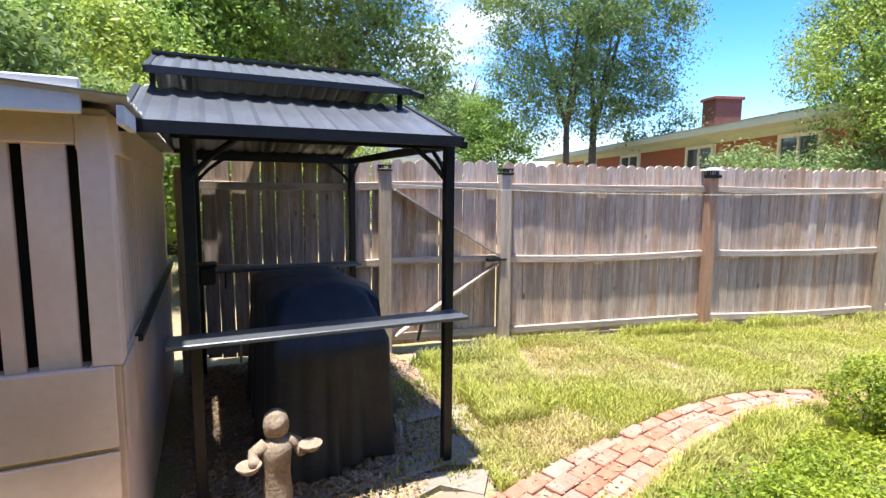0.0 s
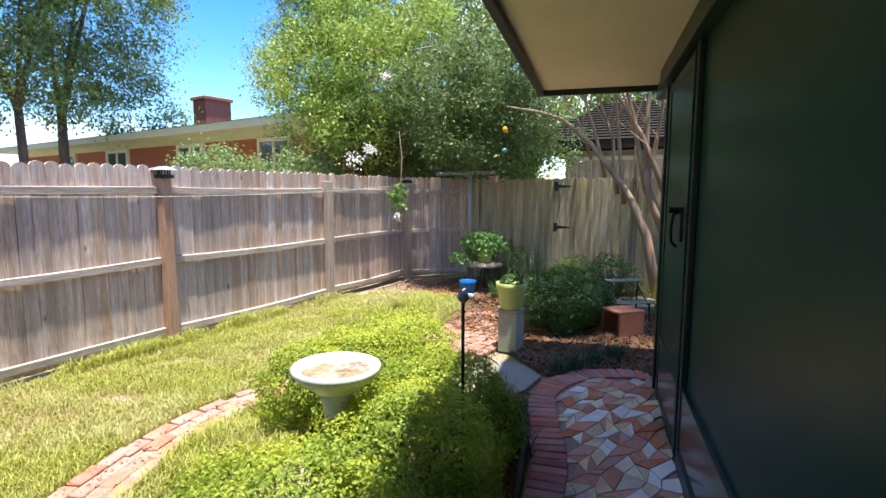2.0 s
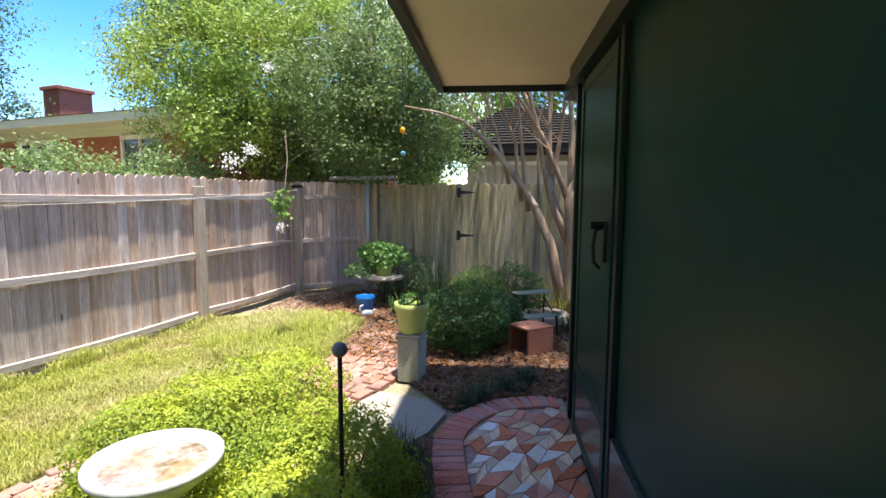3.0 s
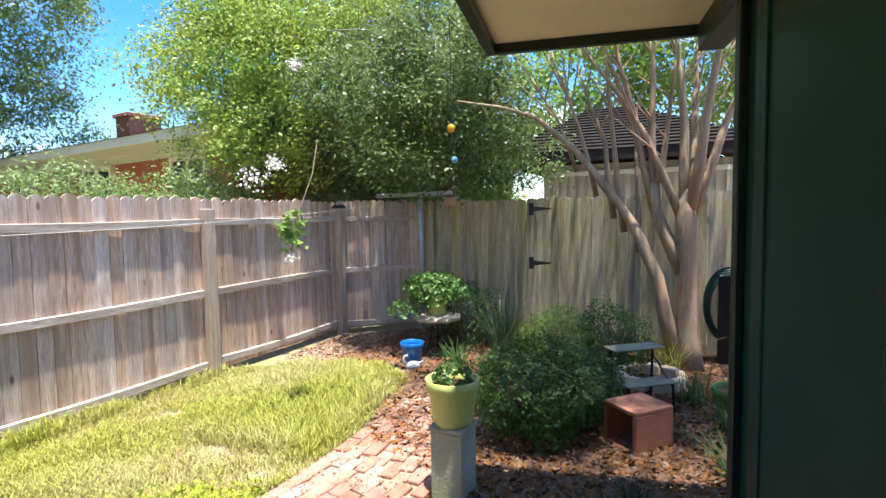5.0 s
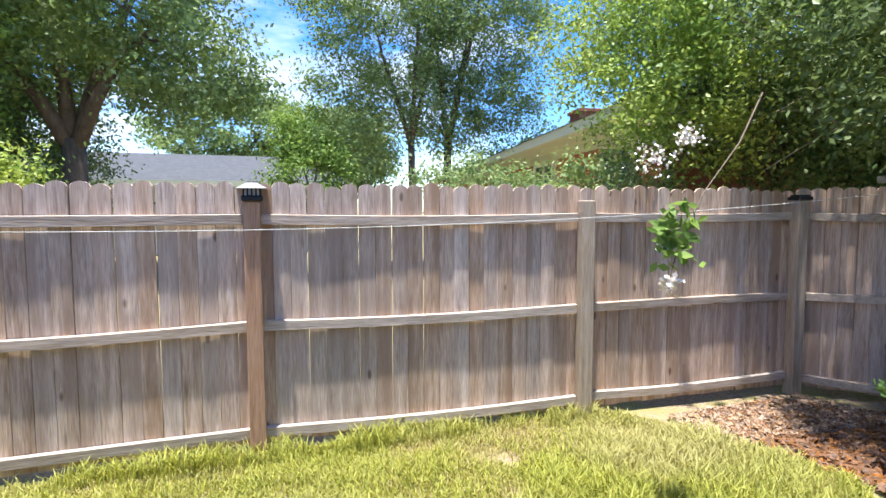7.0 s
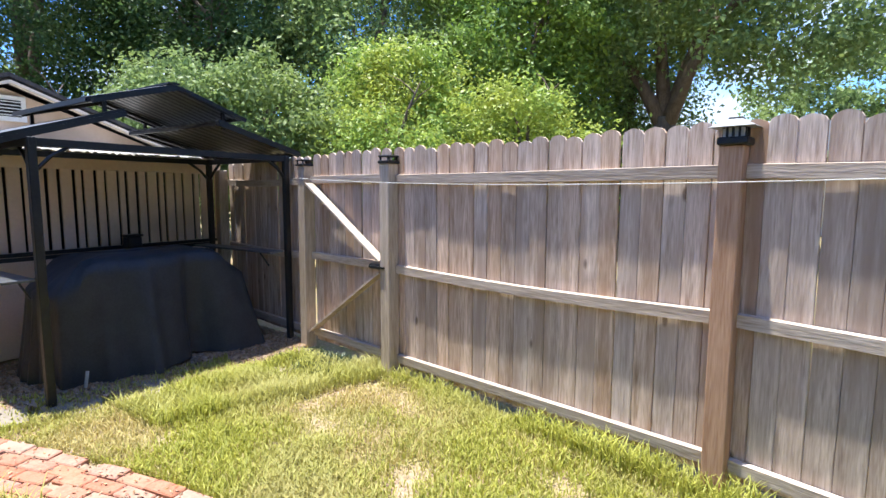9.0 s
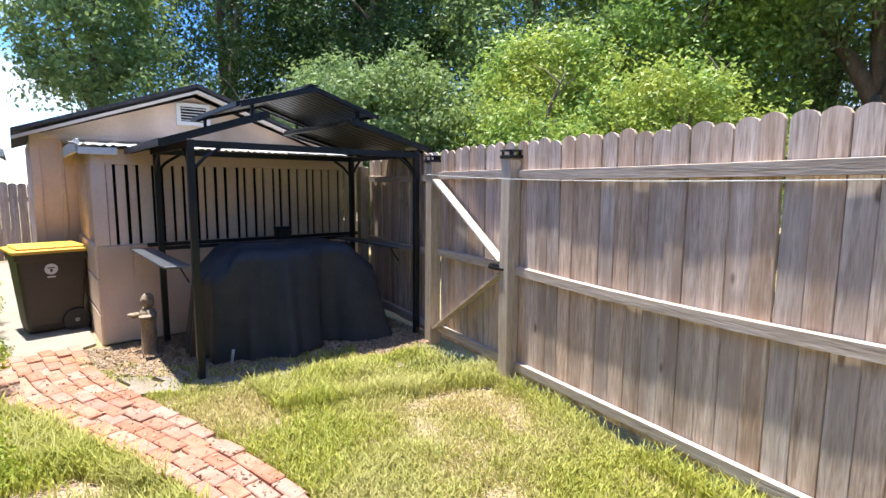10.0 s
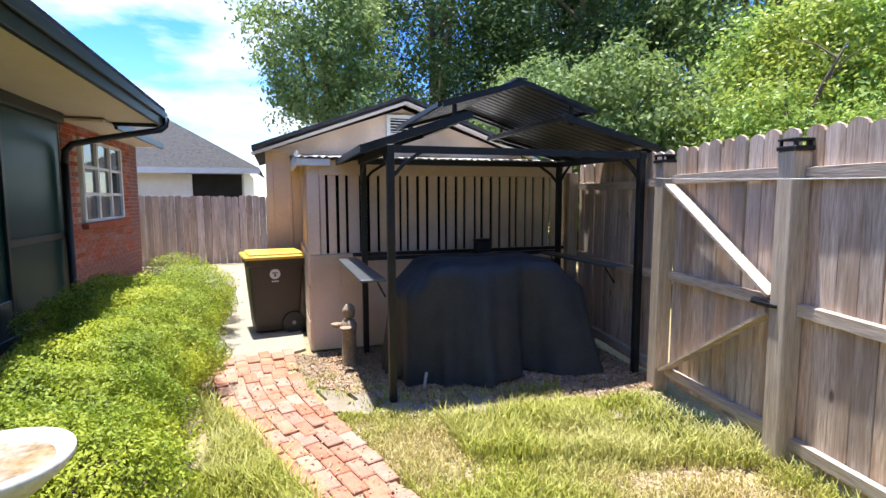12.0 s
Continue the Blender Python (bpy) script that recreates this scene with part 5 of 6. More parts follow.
tree("hedge_tree", (10.4, 5.7, 0), (0.03, 1.2), [(-0.4, 0.1, 1.9), (0.4, 0.1, 1.9)], [((0, 0, 1.85), (1.1, 0.5, 0.32))], 60, 80, 0.055, TREE_A, 261, "straggling shrub along the neighbours' side of the fence", spread=0.22)
tree("hedge_tree", (8.9, 6.2, 0), (0.03, 1.2), [(-0.4, 0.1, 1.9), (0.4, 0.1, 1.9)], [((0, 0, 1.90), (0.8, 0.5, 0.30))], 40, 80, 0.055, TREE_A, 262, "straggling shrub along the neighbours' side of the fence", spread=0.22)
# Dark leaves here take the place of a shaded hollow beyond the corner.
tree("dark_shrub_tree", (13.0, 3.4, 0), (0.09, 1.6), [(-0.5, 0.3, 3.2), (0.3, -0.8, 3.0)], [((-0.2, -0.2, 2.7), (0.8, 1.5, 1.1)), ((0.3, 1.5, 2.6), (1.0, 1.5, 1.2))], 260, 90, 0.085, TREE_C, 206, "dark shrub tree standing in for the shaded hollow behind the fence corner", spread=0.36)
tree("big_oak", (2.4, 15.5, 0), (0.30, 3.4), [(-2.6, -0.5, 6.4), (2.6, -0.8, 6.6), (-0.8, 0.5, 8.6), (1.6, 1.0, 8.0)], [((0, 0, 7.4), (4.2, 3.6, 3.0)), ((-2.5, -1.0, 5.0), (2.2, 1.8, 1.1)), ((2.6, -0.6, 5.0), (2.2, 1.8, 1.2)), ((-3.2, 3.5, 3.0), (2.4, 1.0, 1.6))], 480, 150, 0.14, TREE_A, 207, "big spreading oak far behind the fence", spread=0.62)
tree("far_tree", (10.4, 27.0, 0), (0.25, 4), [(-1, 0, 7), (1.4, 0, 7.4)], [((0, 0, 4.6), (2.6, 2.6, 2.4))], 150, 100, 0.22, TREE_A, 208, "far rounded leafy tree behind the fence", spread=0.7)
tree("far_tree", (5.2, 31.0, 0), (0.25, 3.6), [(-1, 0, 6), (1.4, 0, 6.4)], [((0, 0, 6.0), (4.3, 2.5, 3.0))], 200, 100, 0.24, TREE_A, 209, "far rounded leafy tree behind the fence", spread=0.65)
for i, (x, y, s, m) in enumerate(((-0.5, 13.0, 1.0, TREE_B), (-4.0, 11.0, 1.1, TREE_A), (-7.0, 8.0, 1.25, TREE_C), (-9.5, 4.5, 1.3, TREE_C), (-8.5, 10.5, 1.5, TREE_C), (-5.0, 15.5, 1.6, TREE_C), (-11.5, 7.5, 1.6, TREE_C), (0.2, 18.0, 1.3, TREE_A))):
    tree("wood_tree", (x, y, 0), (0.22 * s, 3.0), [(-1.2, 0.4, 6.0 * s), (1.3, -0.3, 6.4 * s), (0.2, 0.8, 7.4 * s)], [((0, 0, 5.4 * s), (2.5 * s, 2.4 * s, 2.7 * s)), ((0, 0, 2.6), (2.3 * s, 2.2 * s, 1.8))], 380, 150, 0.125, m, 220 + i, "tall leafy tree in the woods behind the shed", spread=0.62)
for i, (x, y, s, m, q) in enumerate(((-1.2, 6.4, 1.12, TREE_A, 0.13), (0.9, 7.4, 0.85, TREE_V, 0.10), (-2.9, 5.4, 1.15, TREE_A, 0.12), (-3.6, 3.7, 0.85, TREE_A, 0.10), (2.4, 9.0, 0.95, TREE_V, 0.11), (-0.6, 9.0, 1.35, TREE_V, 0.13))):
    tree("bright_tree", (x, y, 0), (0.07, 1.8), [(-0.5, 0.3, 3.0), (0.6, 0.2, 3.2)], [((0, 0, 2.55 * s), (1.0 * s, 0.9 * s, 0.85 * s)), ((0.8 * s, 0.3, 2.1 * s), (0.7 * s, 0.7, 0.6)), ((-0.7 * s, -0.2, 2.9 * s), (0.6 * s, 0.6, 0.5)), ((0.3, 0.2, 1.4), (1.1, 0.9, 0.8))], 130, 150, q * 0.75, m, 240 + i, "fresh green small tree behind the shed", spread=0.36)
tree("back_tree", (15.6, 5.2, 0), (0.15, 3.0), [(-0.6, -0.6, 5.6), (0.8, 0.3, 6.0)], [((0, 0, 4.6), (2.2, 2.2, 2.4))], 220, 95, 0.13, TREE_A, 251, "leafy tree between the neighbours' houses", spread=0.5)
tree("back_tree", (17.2, 4.3, 0), (0.08, 1.6), [(-0.4, 0.2, 3.0), (0.4, -0.2, 3.2)], [((0, 0, 2.5), (1.3, 1.2, 0.9)), ((0.2, -0.6, 1.7), (1.0, 0.9, 0.7))], 110, 110, 0.09, TREE_B, 253, "low light green tree beside the hip-roofed house", spread=0.36)
tree("back_tree", (20.5, -1.5, 0), (0.18, 3.0), [(-0.6, -0.6, 6.6), (0.8, 0.3, 7.0)], [((0, 0, 6.2), (2.6, 3.6, 2.6)), ((0, 4.0, 5.0), (2.0, 2.2, 2.0))], 300, 95, 0.17, TREE_B, 252, "light green tree behind the hip-roofed house", spread=0.6)
tree("shade_tree", (-5.9, 1.3, 0), (0.14, 3.0), [(-0.6, -0.6, 5.6), (0.8, 0.3, 6.0)], [((0, 0, 5.2), (1.8, 1.5, 2.2)), ((0.4, 0.8, 3.4), (1.3, 1.0, 1.0))], 260, 95, 0.12, TREE_A, 250, "tall tree with drooping twigs beyond the fence", spread=0.42)

# crepe myrtle with many bare stems in the bed
myr = thing("crepe_myrtle", H(10.89, -1.88), 0, "smooth-barked crepe myrtle with many bare forking stems", "tree")
rm = random.Random(77)
part("trunk", tube([(0, 0, -0.05), (0.01, 0.0, 0.25), (0.0, 0.02, 0.7), (0.0, 0.03, 1.3), (-0.01, 0.04, 1.60), (-0.01, 0.04, 1.82)], [0.16, 0.115, 0.10, 0.092, 0.10, 0.03], 12), MYRTLE, myr, smooth=True)
# the long leaning stem, and a second trunk on the same side
part("stem", tube([(-0.04, 0.10, 0.02), (-0.07, 0.22, 0.55), (-0.05, 0.30, 0.95), (-0.03, 0.52, 1.45), (-0.05, 0.66, 1.68), (-0.10, 1.10, 2.26), (-0.22, 1.50, 2.62), (-0.36, 1.80, 2.72), (-0.55, 2.25, 2.80)], [0.085, 0.075, 0.068, 0.055, 0.048, 0.036, 0.026, 0.018, 0.007], 9), MYRTLE, myr, smooth=True)
part("stem", tube([(0.0, 0.05, 0.95), (0.0, 0.20, 1.30), (0.0, 0.32, 1.62), (0.0, 0.34, 1.90)], [0.07, 0.065, 0.062, 0.068], 9), MYRTLE, myr, smooth=True)
tops = []
# shoots: foot (y, z), tip (x, y, z), radius
SHOOTS = (((0.04, 1.72), (0.1, 0.16, 3.5), 0.06), ((0.02, 1.74), (-0.3, -0.30, 3.6), 0.062), ((0.0, 1.76), (0.2, -0.75, 3.4), 0.055), ((0.06, 1.70), (-0.3, 1.05, 3.3), 0.045), ((0.0, 1.72), (0.5, -0.1, 3.7), 0.05),
          ((0.34, 1.85), (0.1, 0.42, 3.6), 0.046), ((0.34, 1.86), (-0.2, 0.75, 3.6), 0.042), ((0.33, 1.84), (0.4, 0.95, 3.5), 0.038), ((0.34, 1.88), (0.3, 0.10, 3.5), 0.036),
          ((0.62, 1.62), (-0.2, 0.80, 3.3), 0.036), ((0.72, 1.76), (0.1, 1.12, 3.2), 0.034), ((0.90, 2.00), (-0.3, 1.35, 3.3), 0.028), ((1.10, 2.26), (-0.1, 1.65, 3.2), 0.022), ((0.5, 1.42), (0.3, 0.62, 2.9), 0.03))
for (fy, fz), tip, r in SHOOTS:
    b0, tip = Vector((-0.01, fy, fz - 0.22)), Vector(tip)
    mid = b0.lerp(tip, 0.45) + Vector((rm.uniform(-0.06, 0.06), rm.uniform(-0.06, 0.06) - 0.12 * (tip.y - fy), 0.05))
    stem = part("stem", tube([b0, b0.lerp(mid, 0.5) + Vector((rm.uniform(-0.02, 0.02), rm.uniform(-0.02, 0.02), 0)), mid, mid.lerp(tip, 0.5) + Vector((rm.uniform(-0.03, 0.03), rm.uniform(-0.04, 0.04), 0)), tip], [r, r * 0.85, r * 0.68, r * 0.5, r * 0.25], 8), MYRTLE, myr, smooth=True)
    tops.append(tip)
    for _ in range(4):
        o = mid.lerp(tip, rm.uniform(-0.2, 0.9))
        e = o + Vector((rm.uniform(-0.4, 0.4), rm.uniform(-0.5, 0.5), rm.uniform(0.3, 0.9)))
        part("twig", tube([o, o.lerp(e, 0.5), e], [0.013, 0.009, 0.004], 5, None, False), MYRTLE, stem, smooth=True)
        tops.append(e)
rngm = np.random.default_rng(5)
cc = np.array([t[:] for t in tops if t.z > 3.0])
pp = (cc[:, None, :] + rngm.normal(0, 0.24, (len(cc), 55, 3)) + [0, 0, 0.4]).reshape(-1, 3)
# unseen leaf canopy added high over the bed to shade it
shade_c = np.array([-1.75, 0.0, 4.9]) + rngm.normal(0, 0.5, (230, 3)) * [1.3, 1.5, 0.5]
pp = np.concatenate([pp, (shade_c[:, None, :] + rngm.normal(0, 0.20, (230, 75, 3))).reshape(-1, 3)])
leaves("crown", pp, np.tile([0, 0, 1.0], (len(pp), 1)), 0.075, TREE_B, rngm, myr)

# ---- neighbours' houses ----
nb = thing("brick_house", label="neighbours' low brick ranch house with pale green eaves", category="house")
EAVEG = material("pale_green_trim", (0.50, 0.55, 0.42), (0.60, 0.64, 0.50), 3, 0.7, 0.04)
NBWALL = material("far_brick", (0.26, 0.09, 0.06), (0.40, 0.16, 0.11), 3, 0.9, 0.3, stretch=(3, 3, 9), fine=14)
# its long side runs back from the fence corner, in its own grid: x away from us, y along the side
nb.matrix_basis = pose(11.45, 7.0, 0, 0, 0, -8.5)
part("wall", box(0.85, 9.0, 0.3, 17.0, 0, 2.955), NBWALL, nb)
part("soffit", box(0.0, 9.5, -0.6, 17.6, 2.96, 3.0), EAVEG, nb)
part("frieze", box(0.80, 0.85, 0.3, 17.0, 2.80, 2.96), EAVEG, nb, "pale green frieze board")
part("fascia", box(-0.05, 0.0, -0.6, 17.6, 2.93, 3.10, 0.004), EAVEG, nb, "pale green fascia board")
rb = bmesh.new()
q = [rb.verts.new(p) for p in ((-0.08, -0.65, 3.10), (-0.08, 17.65, 3.10), (4.7, 17.65, 4.05), (4.7, -0.65, 4.05), (9.5, 17.65, 3.10), (9.5, -0.65, 3.10))]
rb.faces.new(q[:4])
rb.faces.new((q[3], q[2], q[4], q[5]))
rb.faces.new((q[0], q[3], q[5]))
rb.faces.new((q[1], q[4], q[2]))
part("roof", rb, SHINGLE, nb)
ch = part("chimney", box(2.7, 3.6, 7.2, 7.9, 3.3, 4.55), NBWALL, nb, "red brick chimney")
part("chimney_cap", box(2.64, 3.66, 7.14, 7.96, 4.45, 4.55, 0.01), NBWALL, ch)
for y0, y1, z0 in ((1.0, 2.0, 1.3), (4.4, 5.5, 1.3), (8.4, 9.6, 0.2), (12.0, 13.0, 1.3)):
    w = part("window", box(0.80, 0.86, y0, y1, z0, 2.7), GLASS, nb)
    for a0, a1, c, d in ((y0 - 0.08, y1 + 0.08, 2.7, 2.79), (y0 - 0.08, y1 + 0.08, z0 - 0.1, z0), (y0 - 0.08, y0, z0, 2.7), (y1, y1 + 0.08, z0, 2.7), ((y0 + y1) / 2 - 0.03, (y0 + y1) / 2 + 0.03, z0, 2.7)):
        part("frame", box(0.76, 0.855, a0, a1, c, d), WHITE, w)

far = thing("far_house", label="far grey-roofed single-storey house", category="house")
part("wall", box(-6, 9.0, 24, 30, 0, 2.9), WHITE, far)
rb = bmesh.new()
q = [rb.verts.new(p) for p in ((-7, 23.4, 2.9), (10.2, 23.4, 2.9), (8.5, 27, 4.3), (-7, 27, 4.3))]
rb.faces.new(q)
FARROOF = material("grey_shingle", (0.06, 0.065, 0.072), (0.10, 0.105, 0.115), 4, 0.9, 0.2)
part("roof", rb, FARROOF, far)
part("fascia", box(-7, 10.2, 23.35, 23.4, 2.7, 2.92), EAVEG, far)

hip = thing("hip_house", label="neighbour's house with a dark hip roof and pale slatted wall", category="house")
HIPROOF = material("brown_shingle", (0.016, 0.014, 0.013), (0.045, 0.038, 0.031), 9, 0.95, 0.4, fine=50, spec=0.05)
BEIGE = material("beige_paint", (0.42, 0.37, 0.31), (0.52, 0.47, 0.40), 3, 0.8, 0.05)
part("wall", box(14.9, 18.4, -0.9, 2.2, 0, 2.45), BEIGE, hip)
for k in range(20):
    part("slat", box(14.86, 14.9, -0.85 + k * 0.155, -0.76 + k * 0.155, 1.2, 2.25), BEIGE, hip)
part("band", box(14.85, 14.9, -0.9, 2.2, 2.25, 2.33), WHITE, hip)


def shingled(a, b, c, d, n, bm):
    """Overlapping courses from eave a-b up to ridge d-c, each lifted at its lower edge."""
    a, b, c, d = (Vector(p) for p in (a, b, c, d))
    nrm = (b - a).cross(d - a).normalized()
    nrm = nrm if nrm.z > 0 else -nrm
    for k in range(n):
        lo = [a.lerp(d, k / n), b.lerp(c, k / n)]
        lo = [p + nrm * 0.004 for p in lo] if k else lo
        hi = [b.lerp(c, (k + 1) / n), a.lerp(d, (k + 1) / n)]
        q = [bm.verts.new(p) for p in (lo[0], lo[1], lo[1] + nrm * 0.03, lo[0] + nrm * 0.03, hi[0] + nrm * 0.004, hi[1] + nrm * 0.004)]
        bm.faces.new(q[:4])
        bm.faces.new((q[3], q[2], q[4], q[5]))


rb = bmesh.new()
E4 = [(14.3, 2.90, 2.62), (14.3, -1.3, 2.62), (18.9, -1.3, 2.62), (18.9, 2.90, 2.62)]
P0, P1 = (16.6, 0.85, 3.72), (16.6, 1.60, 3.72)
shingled(E4[0], E4[1], P0, P1, 15, rb)
shingled(E4[3], E4[0], P1, P1, 15, rb)
shingled(E4[1], E4[2], P0, P0, 15, rb)
shingled(E4[2], E4[3], P1, P0, 15, rb)
bmesh.ops.remove_doubles(rb, verts=rb.verts[:], dist=0.001)
part("roof", rb, HIPROOF, hip)
part("fascia", box(14.30, 14.34, -1.28, 2.87, 2.46, 2.615), HIPROOF, hip)
part("fascia", box(14.34, 18.9, 2.85, 2.89, 2.46, 2.615), HIPROOF, hip)
part("fascia", box(14.34, 18.9, -1.30, -1.26, 2.46, 2.615), HIPROOF, hip)

grey = thing("grey_house", rz=math.degrees(ANG), label="neighbour's white house with a grey shingle hip roof", category="house")
part("wall", box(-16, -8.6, -9, 0.3, 0, 2.3), WHITE, grey)
part("screen", box(-8.6, -8.56, -1.0, 0.25, 0, 2.12), SHADE_AND_SCREEN, grey, "dark porch screen")
part("corner_post", box(-8.6, -8.5, -1.12, -1.0, 0, 2.15), WHITE, grey)
part("fascia", box(-8.1, -8.05, -9.5, 0.75, 2.13, 2.28), WHITE, grey)
rb = bmesh.new()
q = [rb.verts.new(p) for p in ((-8.05, -9.5, 2.28), (-8.05, 0.75, 2.28), (-11.5, -2.7, 4.35), (-11.5, -9.5, 4.35), (-16, 0.75, 2.28))]
rb.faces.new((q[0], q[1], q[2], q[3]))
rb.faces.new((q[1], q[4], q[2]))
part("roof", rb, SHINGLE, grey)

# ---- hanging sprig, blossoms and ornaments ----
sprig = thing("hanging_sprig", (8.75, 2.92, 1.3), 0, "drooping leafy myrtle sprig with a white blossom", "branch")
part("twig", tube([(1.6, 0.9, 1.2), (0.9, 0.45, 0.75), (0.3, 0.12, 0.42), (0.02, 0, 0.1), (-0.03, -0.02, 0.0)], [0.007, 0.005, 0.0035, 0.0025, 0.002], 6), BARK, sprig)
rngo = np.random.default_rng(61)
cl = np.array([(0.02, 0, 0.08 + 0.03 * k) for k in range(9)])
pp = (cl[:, None, :] + rngo.normal(0, 0.045, (9, 9, 3))).reshape(-1, 3)
leaves("leaf_spray", pp, np.tile([0, -0.6, 0.4], (len(pp), 1)), 0.085, TREE_B, rngo, sprig)
pp = rngo.normal(0, 0.022, (60, 3)) + [-0.03, -0.02, -0.03]
tagged(leaves("blossom", pp, pp, 0.03, FLOWER, rngo, sprig, 0.9), kind="stuff")
for k, (x, y, z, r) in enumerate(((9.75, 4.25, 2.05, 0.16), (9.95, 4.1, 2.20, 0.10), (10.1, 3.9, 3.3, 0.08))):
    bl = thing("blossom_cluster", (x, y, z), 0, "loose cluster of white crepe myrtle flowers", "blossom", "white blossoms")
    pp = rngo.normal(0, r * 0.5, (150, 3)) * [1, 1, 0.8]
    tagged(leaves("blossom", pp, pp, 0.03, FLOWER, rngo, bl, 0.9), kind="stuff")
for name, at, r, col, lab in (("hanging_ornament", (9.57, 1.82, 2.36), 0.034, (0.75, 0.36, 0.02), "orange glass ball hanging from a branch"), ("hanging_ornament", (9.88, 1.92, 2.12), 0.03, (0.12, 0.30, 0.42), "pale blue ornament hanging from a branch")):
    o = thing(name, at, 0, lab, "ornament")
    s_ = bmesh.new()
    bmesh.ops.create_uvsphere(s_, u_segments=18, v_segments=12, radius=r, matrix=Matrix.Diagonal((1, 1, 1.15, 1)))
    part("ball", s_, material("ornament_glass", col, tuple(min(1, c * 1.3) for c in col), 5, 0.25, 0.0), o, smooth=True)
    part("cord", tube([(0, 0, r), (0.01, 0, 0.5), (0, 0, 0.9)], 0.003, 5), BLACK, o)
feed = thing("bird_feeder", (11.62, 2.70, 1.72), 0, "small wooden bird feeder hung from the clothes pole", "bird feeder")
part("house", box(-0.07, 0.07, -0.06, 0.06, 0.0, 0.10, 0.006), WOOD_POST, feed)
part("roof", box(-0.09, 0.09, -0.08, 0.08, 0.10, 0.115, 0.004), WOOD_RAIL, feed)
part("hook", tube([(0, 0, 0.11), (0, 0.01, 0.17)], 0.004, 5), BLACK, feed)

ballp = bmesh.new()
bmesh.ops.create_uvsphere(ballp, u_segments=20, v_segments=14, radius=0.115, matrix=Matrix.Translation((0, 0, 0.10)))
tagged(link("garden_ball", ballp, material("dark_stone_ball", (0.015, 0.017, 0.015), (0.04, 0.042, 0.036), 9, 0.6, 0.2), m=Matrix.Translation(H(5.42, -0.36)), smooth=True), "dark round stone ball at the foot of the hedge", "ornament")
edg = thing("edging_tube", label="black rubber edging along the patio border", category="edging")
part("tube", tube([H(4.6, -0.53, 0.02), H(5.2, -0.525, 0.03), H(5.7, -0.52, 0.03), H(6.1, -0.50, 0.03), H(6.35, -0.46, 0.03)], 0.022, 8), BLACK, edg, smooth=True)

# ---- concrete drive, slab, footing stones ----
drv = bmesh.new()
prism([H(u, v).xy[:] for u, v in ((2.15, 0.45), (2.15, 1.05), (1.9, 1.36), (0.4, 1.36), (-5.3, 1.2), (-5.3, -1.3), (-0.5, -1.2), (0.2, 0.2))], -0.05, 0.012, drv)
tagged(link("pavement_drive", drv, CONCRETE), "pale stained concrete driveway", "pavement", kind="structure")
sl = bmesh.new()
prism([H(u, v).xy[:] for u, v in ((7.02, 0.33), (7.40, 0.27), (7.74, 0.10), (7.62, -0.30), (7.38, -0.47), (7.05, -0.38), (6.78, -0.20), (6.86, 0.10))], -0.04, 0.028, sl)
tagged(link("stepping_slab", sl, CONCRETE), "worn flat concrete slab between path and patio", "slab")
rngs = random.Random(31)
FLAG = material("edge_flagstone", (0.17, 0.145, 0.115), (0.31, 0.275, 0.23), 4, 0.95, 0.4, fine=45, c3=(0.22, 0.18, 0.12), rand=0.15)
for k in range(11):
    t0, t1 = k / 11, (k + 0.93) / 11
    q = []
    for t_, s_ in ((t0, -1), (t0 + 0.03, -0.1), (t0, 1), (t1, 1), (t1 + 0.02, 0.1), (t1, -1)):
        cu, cv = 3.28 + 0.75 * t_ + 0.15 * t_ * t_, 1.36 + 2.15 * t_
        q.append(H(cu + s_ * (0.21 - 0.06 * t_) + rngs.uniform(-0.05, 0.05), cv + rngs.uniform(-0.03, 0.03) - 0.04 * s_).xy[:])
    tagged(link("edge_stone", prism(q[::-1], -0.04, 0.006 + 0.005 * (k % 3)), FLAG), "flat worn stone set along the gravel edge", "stone", "edge stones")

# ---- brick path ----
PATHC = [(2.05, 0.88, 0.74), (2.9, 0.98, 0.62), (3.6, 1.16, 0.58), (4.3, 1.40, 0.48), (5.0, 1.60, 0.38), (5.6, 1.69, 0.34), (6.1, 1.64, 0.34), (6.6, 1.42, 0.40), (7.1, 1.02, 0.55), (7.6, 0.66, 0.75), (8.2, 0.44, 0.85), (8.9, 0.34, 0.80), (9.6, 0.22, 0.7)]


def path_at(s):
    """Centre, heading and width along the path by a Catmull-Rom curve; s counts the knots."""
    i = min(int(s), len(PATHC) - 2)
    f = s - i
    P = [Vector(PATHC[min(max(i + k, 0), len(PATHC) - 1)]) for k in (-1, 0, 1, 2)]
    c = 0.5 * (2 * P[1] + (P[2] - P[0]) * f + (2 * P[0] - 5 * P[1] + 4 * P[2] - P[3]) * f * f + (3 * P[1] - P[0] - 3 * P[2] + P[3]) * f ** 3)
    d = 0.5 * ((P[2] - P[0]) + 2 * (2 * P[0] - 5 * P[1] + 4 * P[2] - P[3]) * f + 3 * (3 * P[1] - P[0] - 3 * P[2] + P[3]) * f * f)
    h = Vector((d.x, d.y)).normalized()
    return Vector((c.x, c.y)), h, c.z


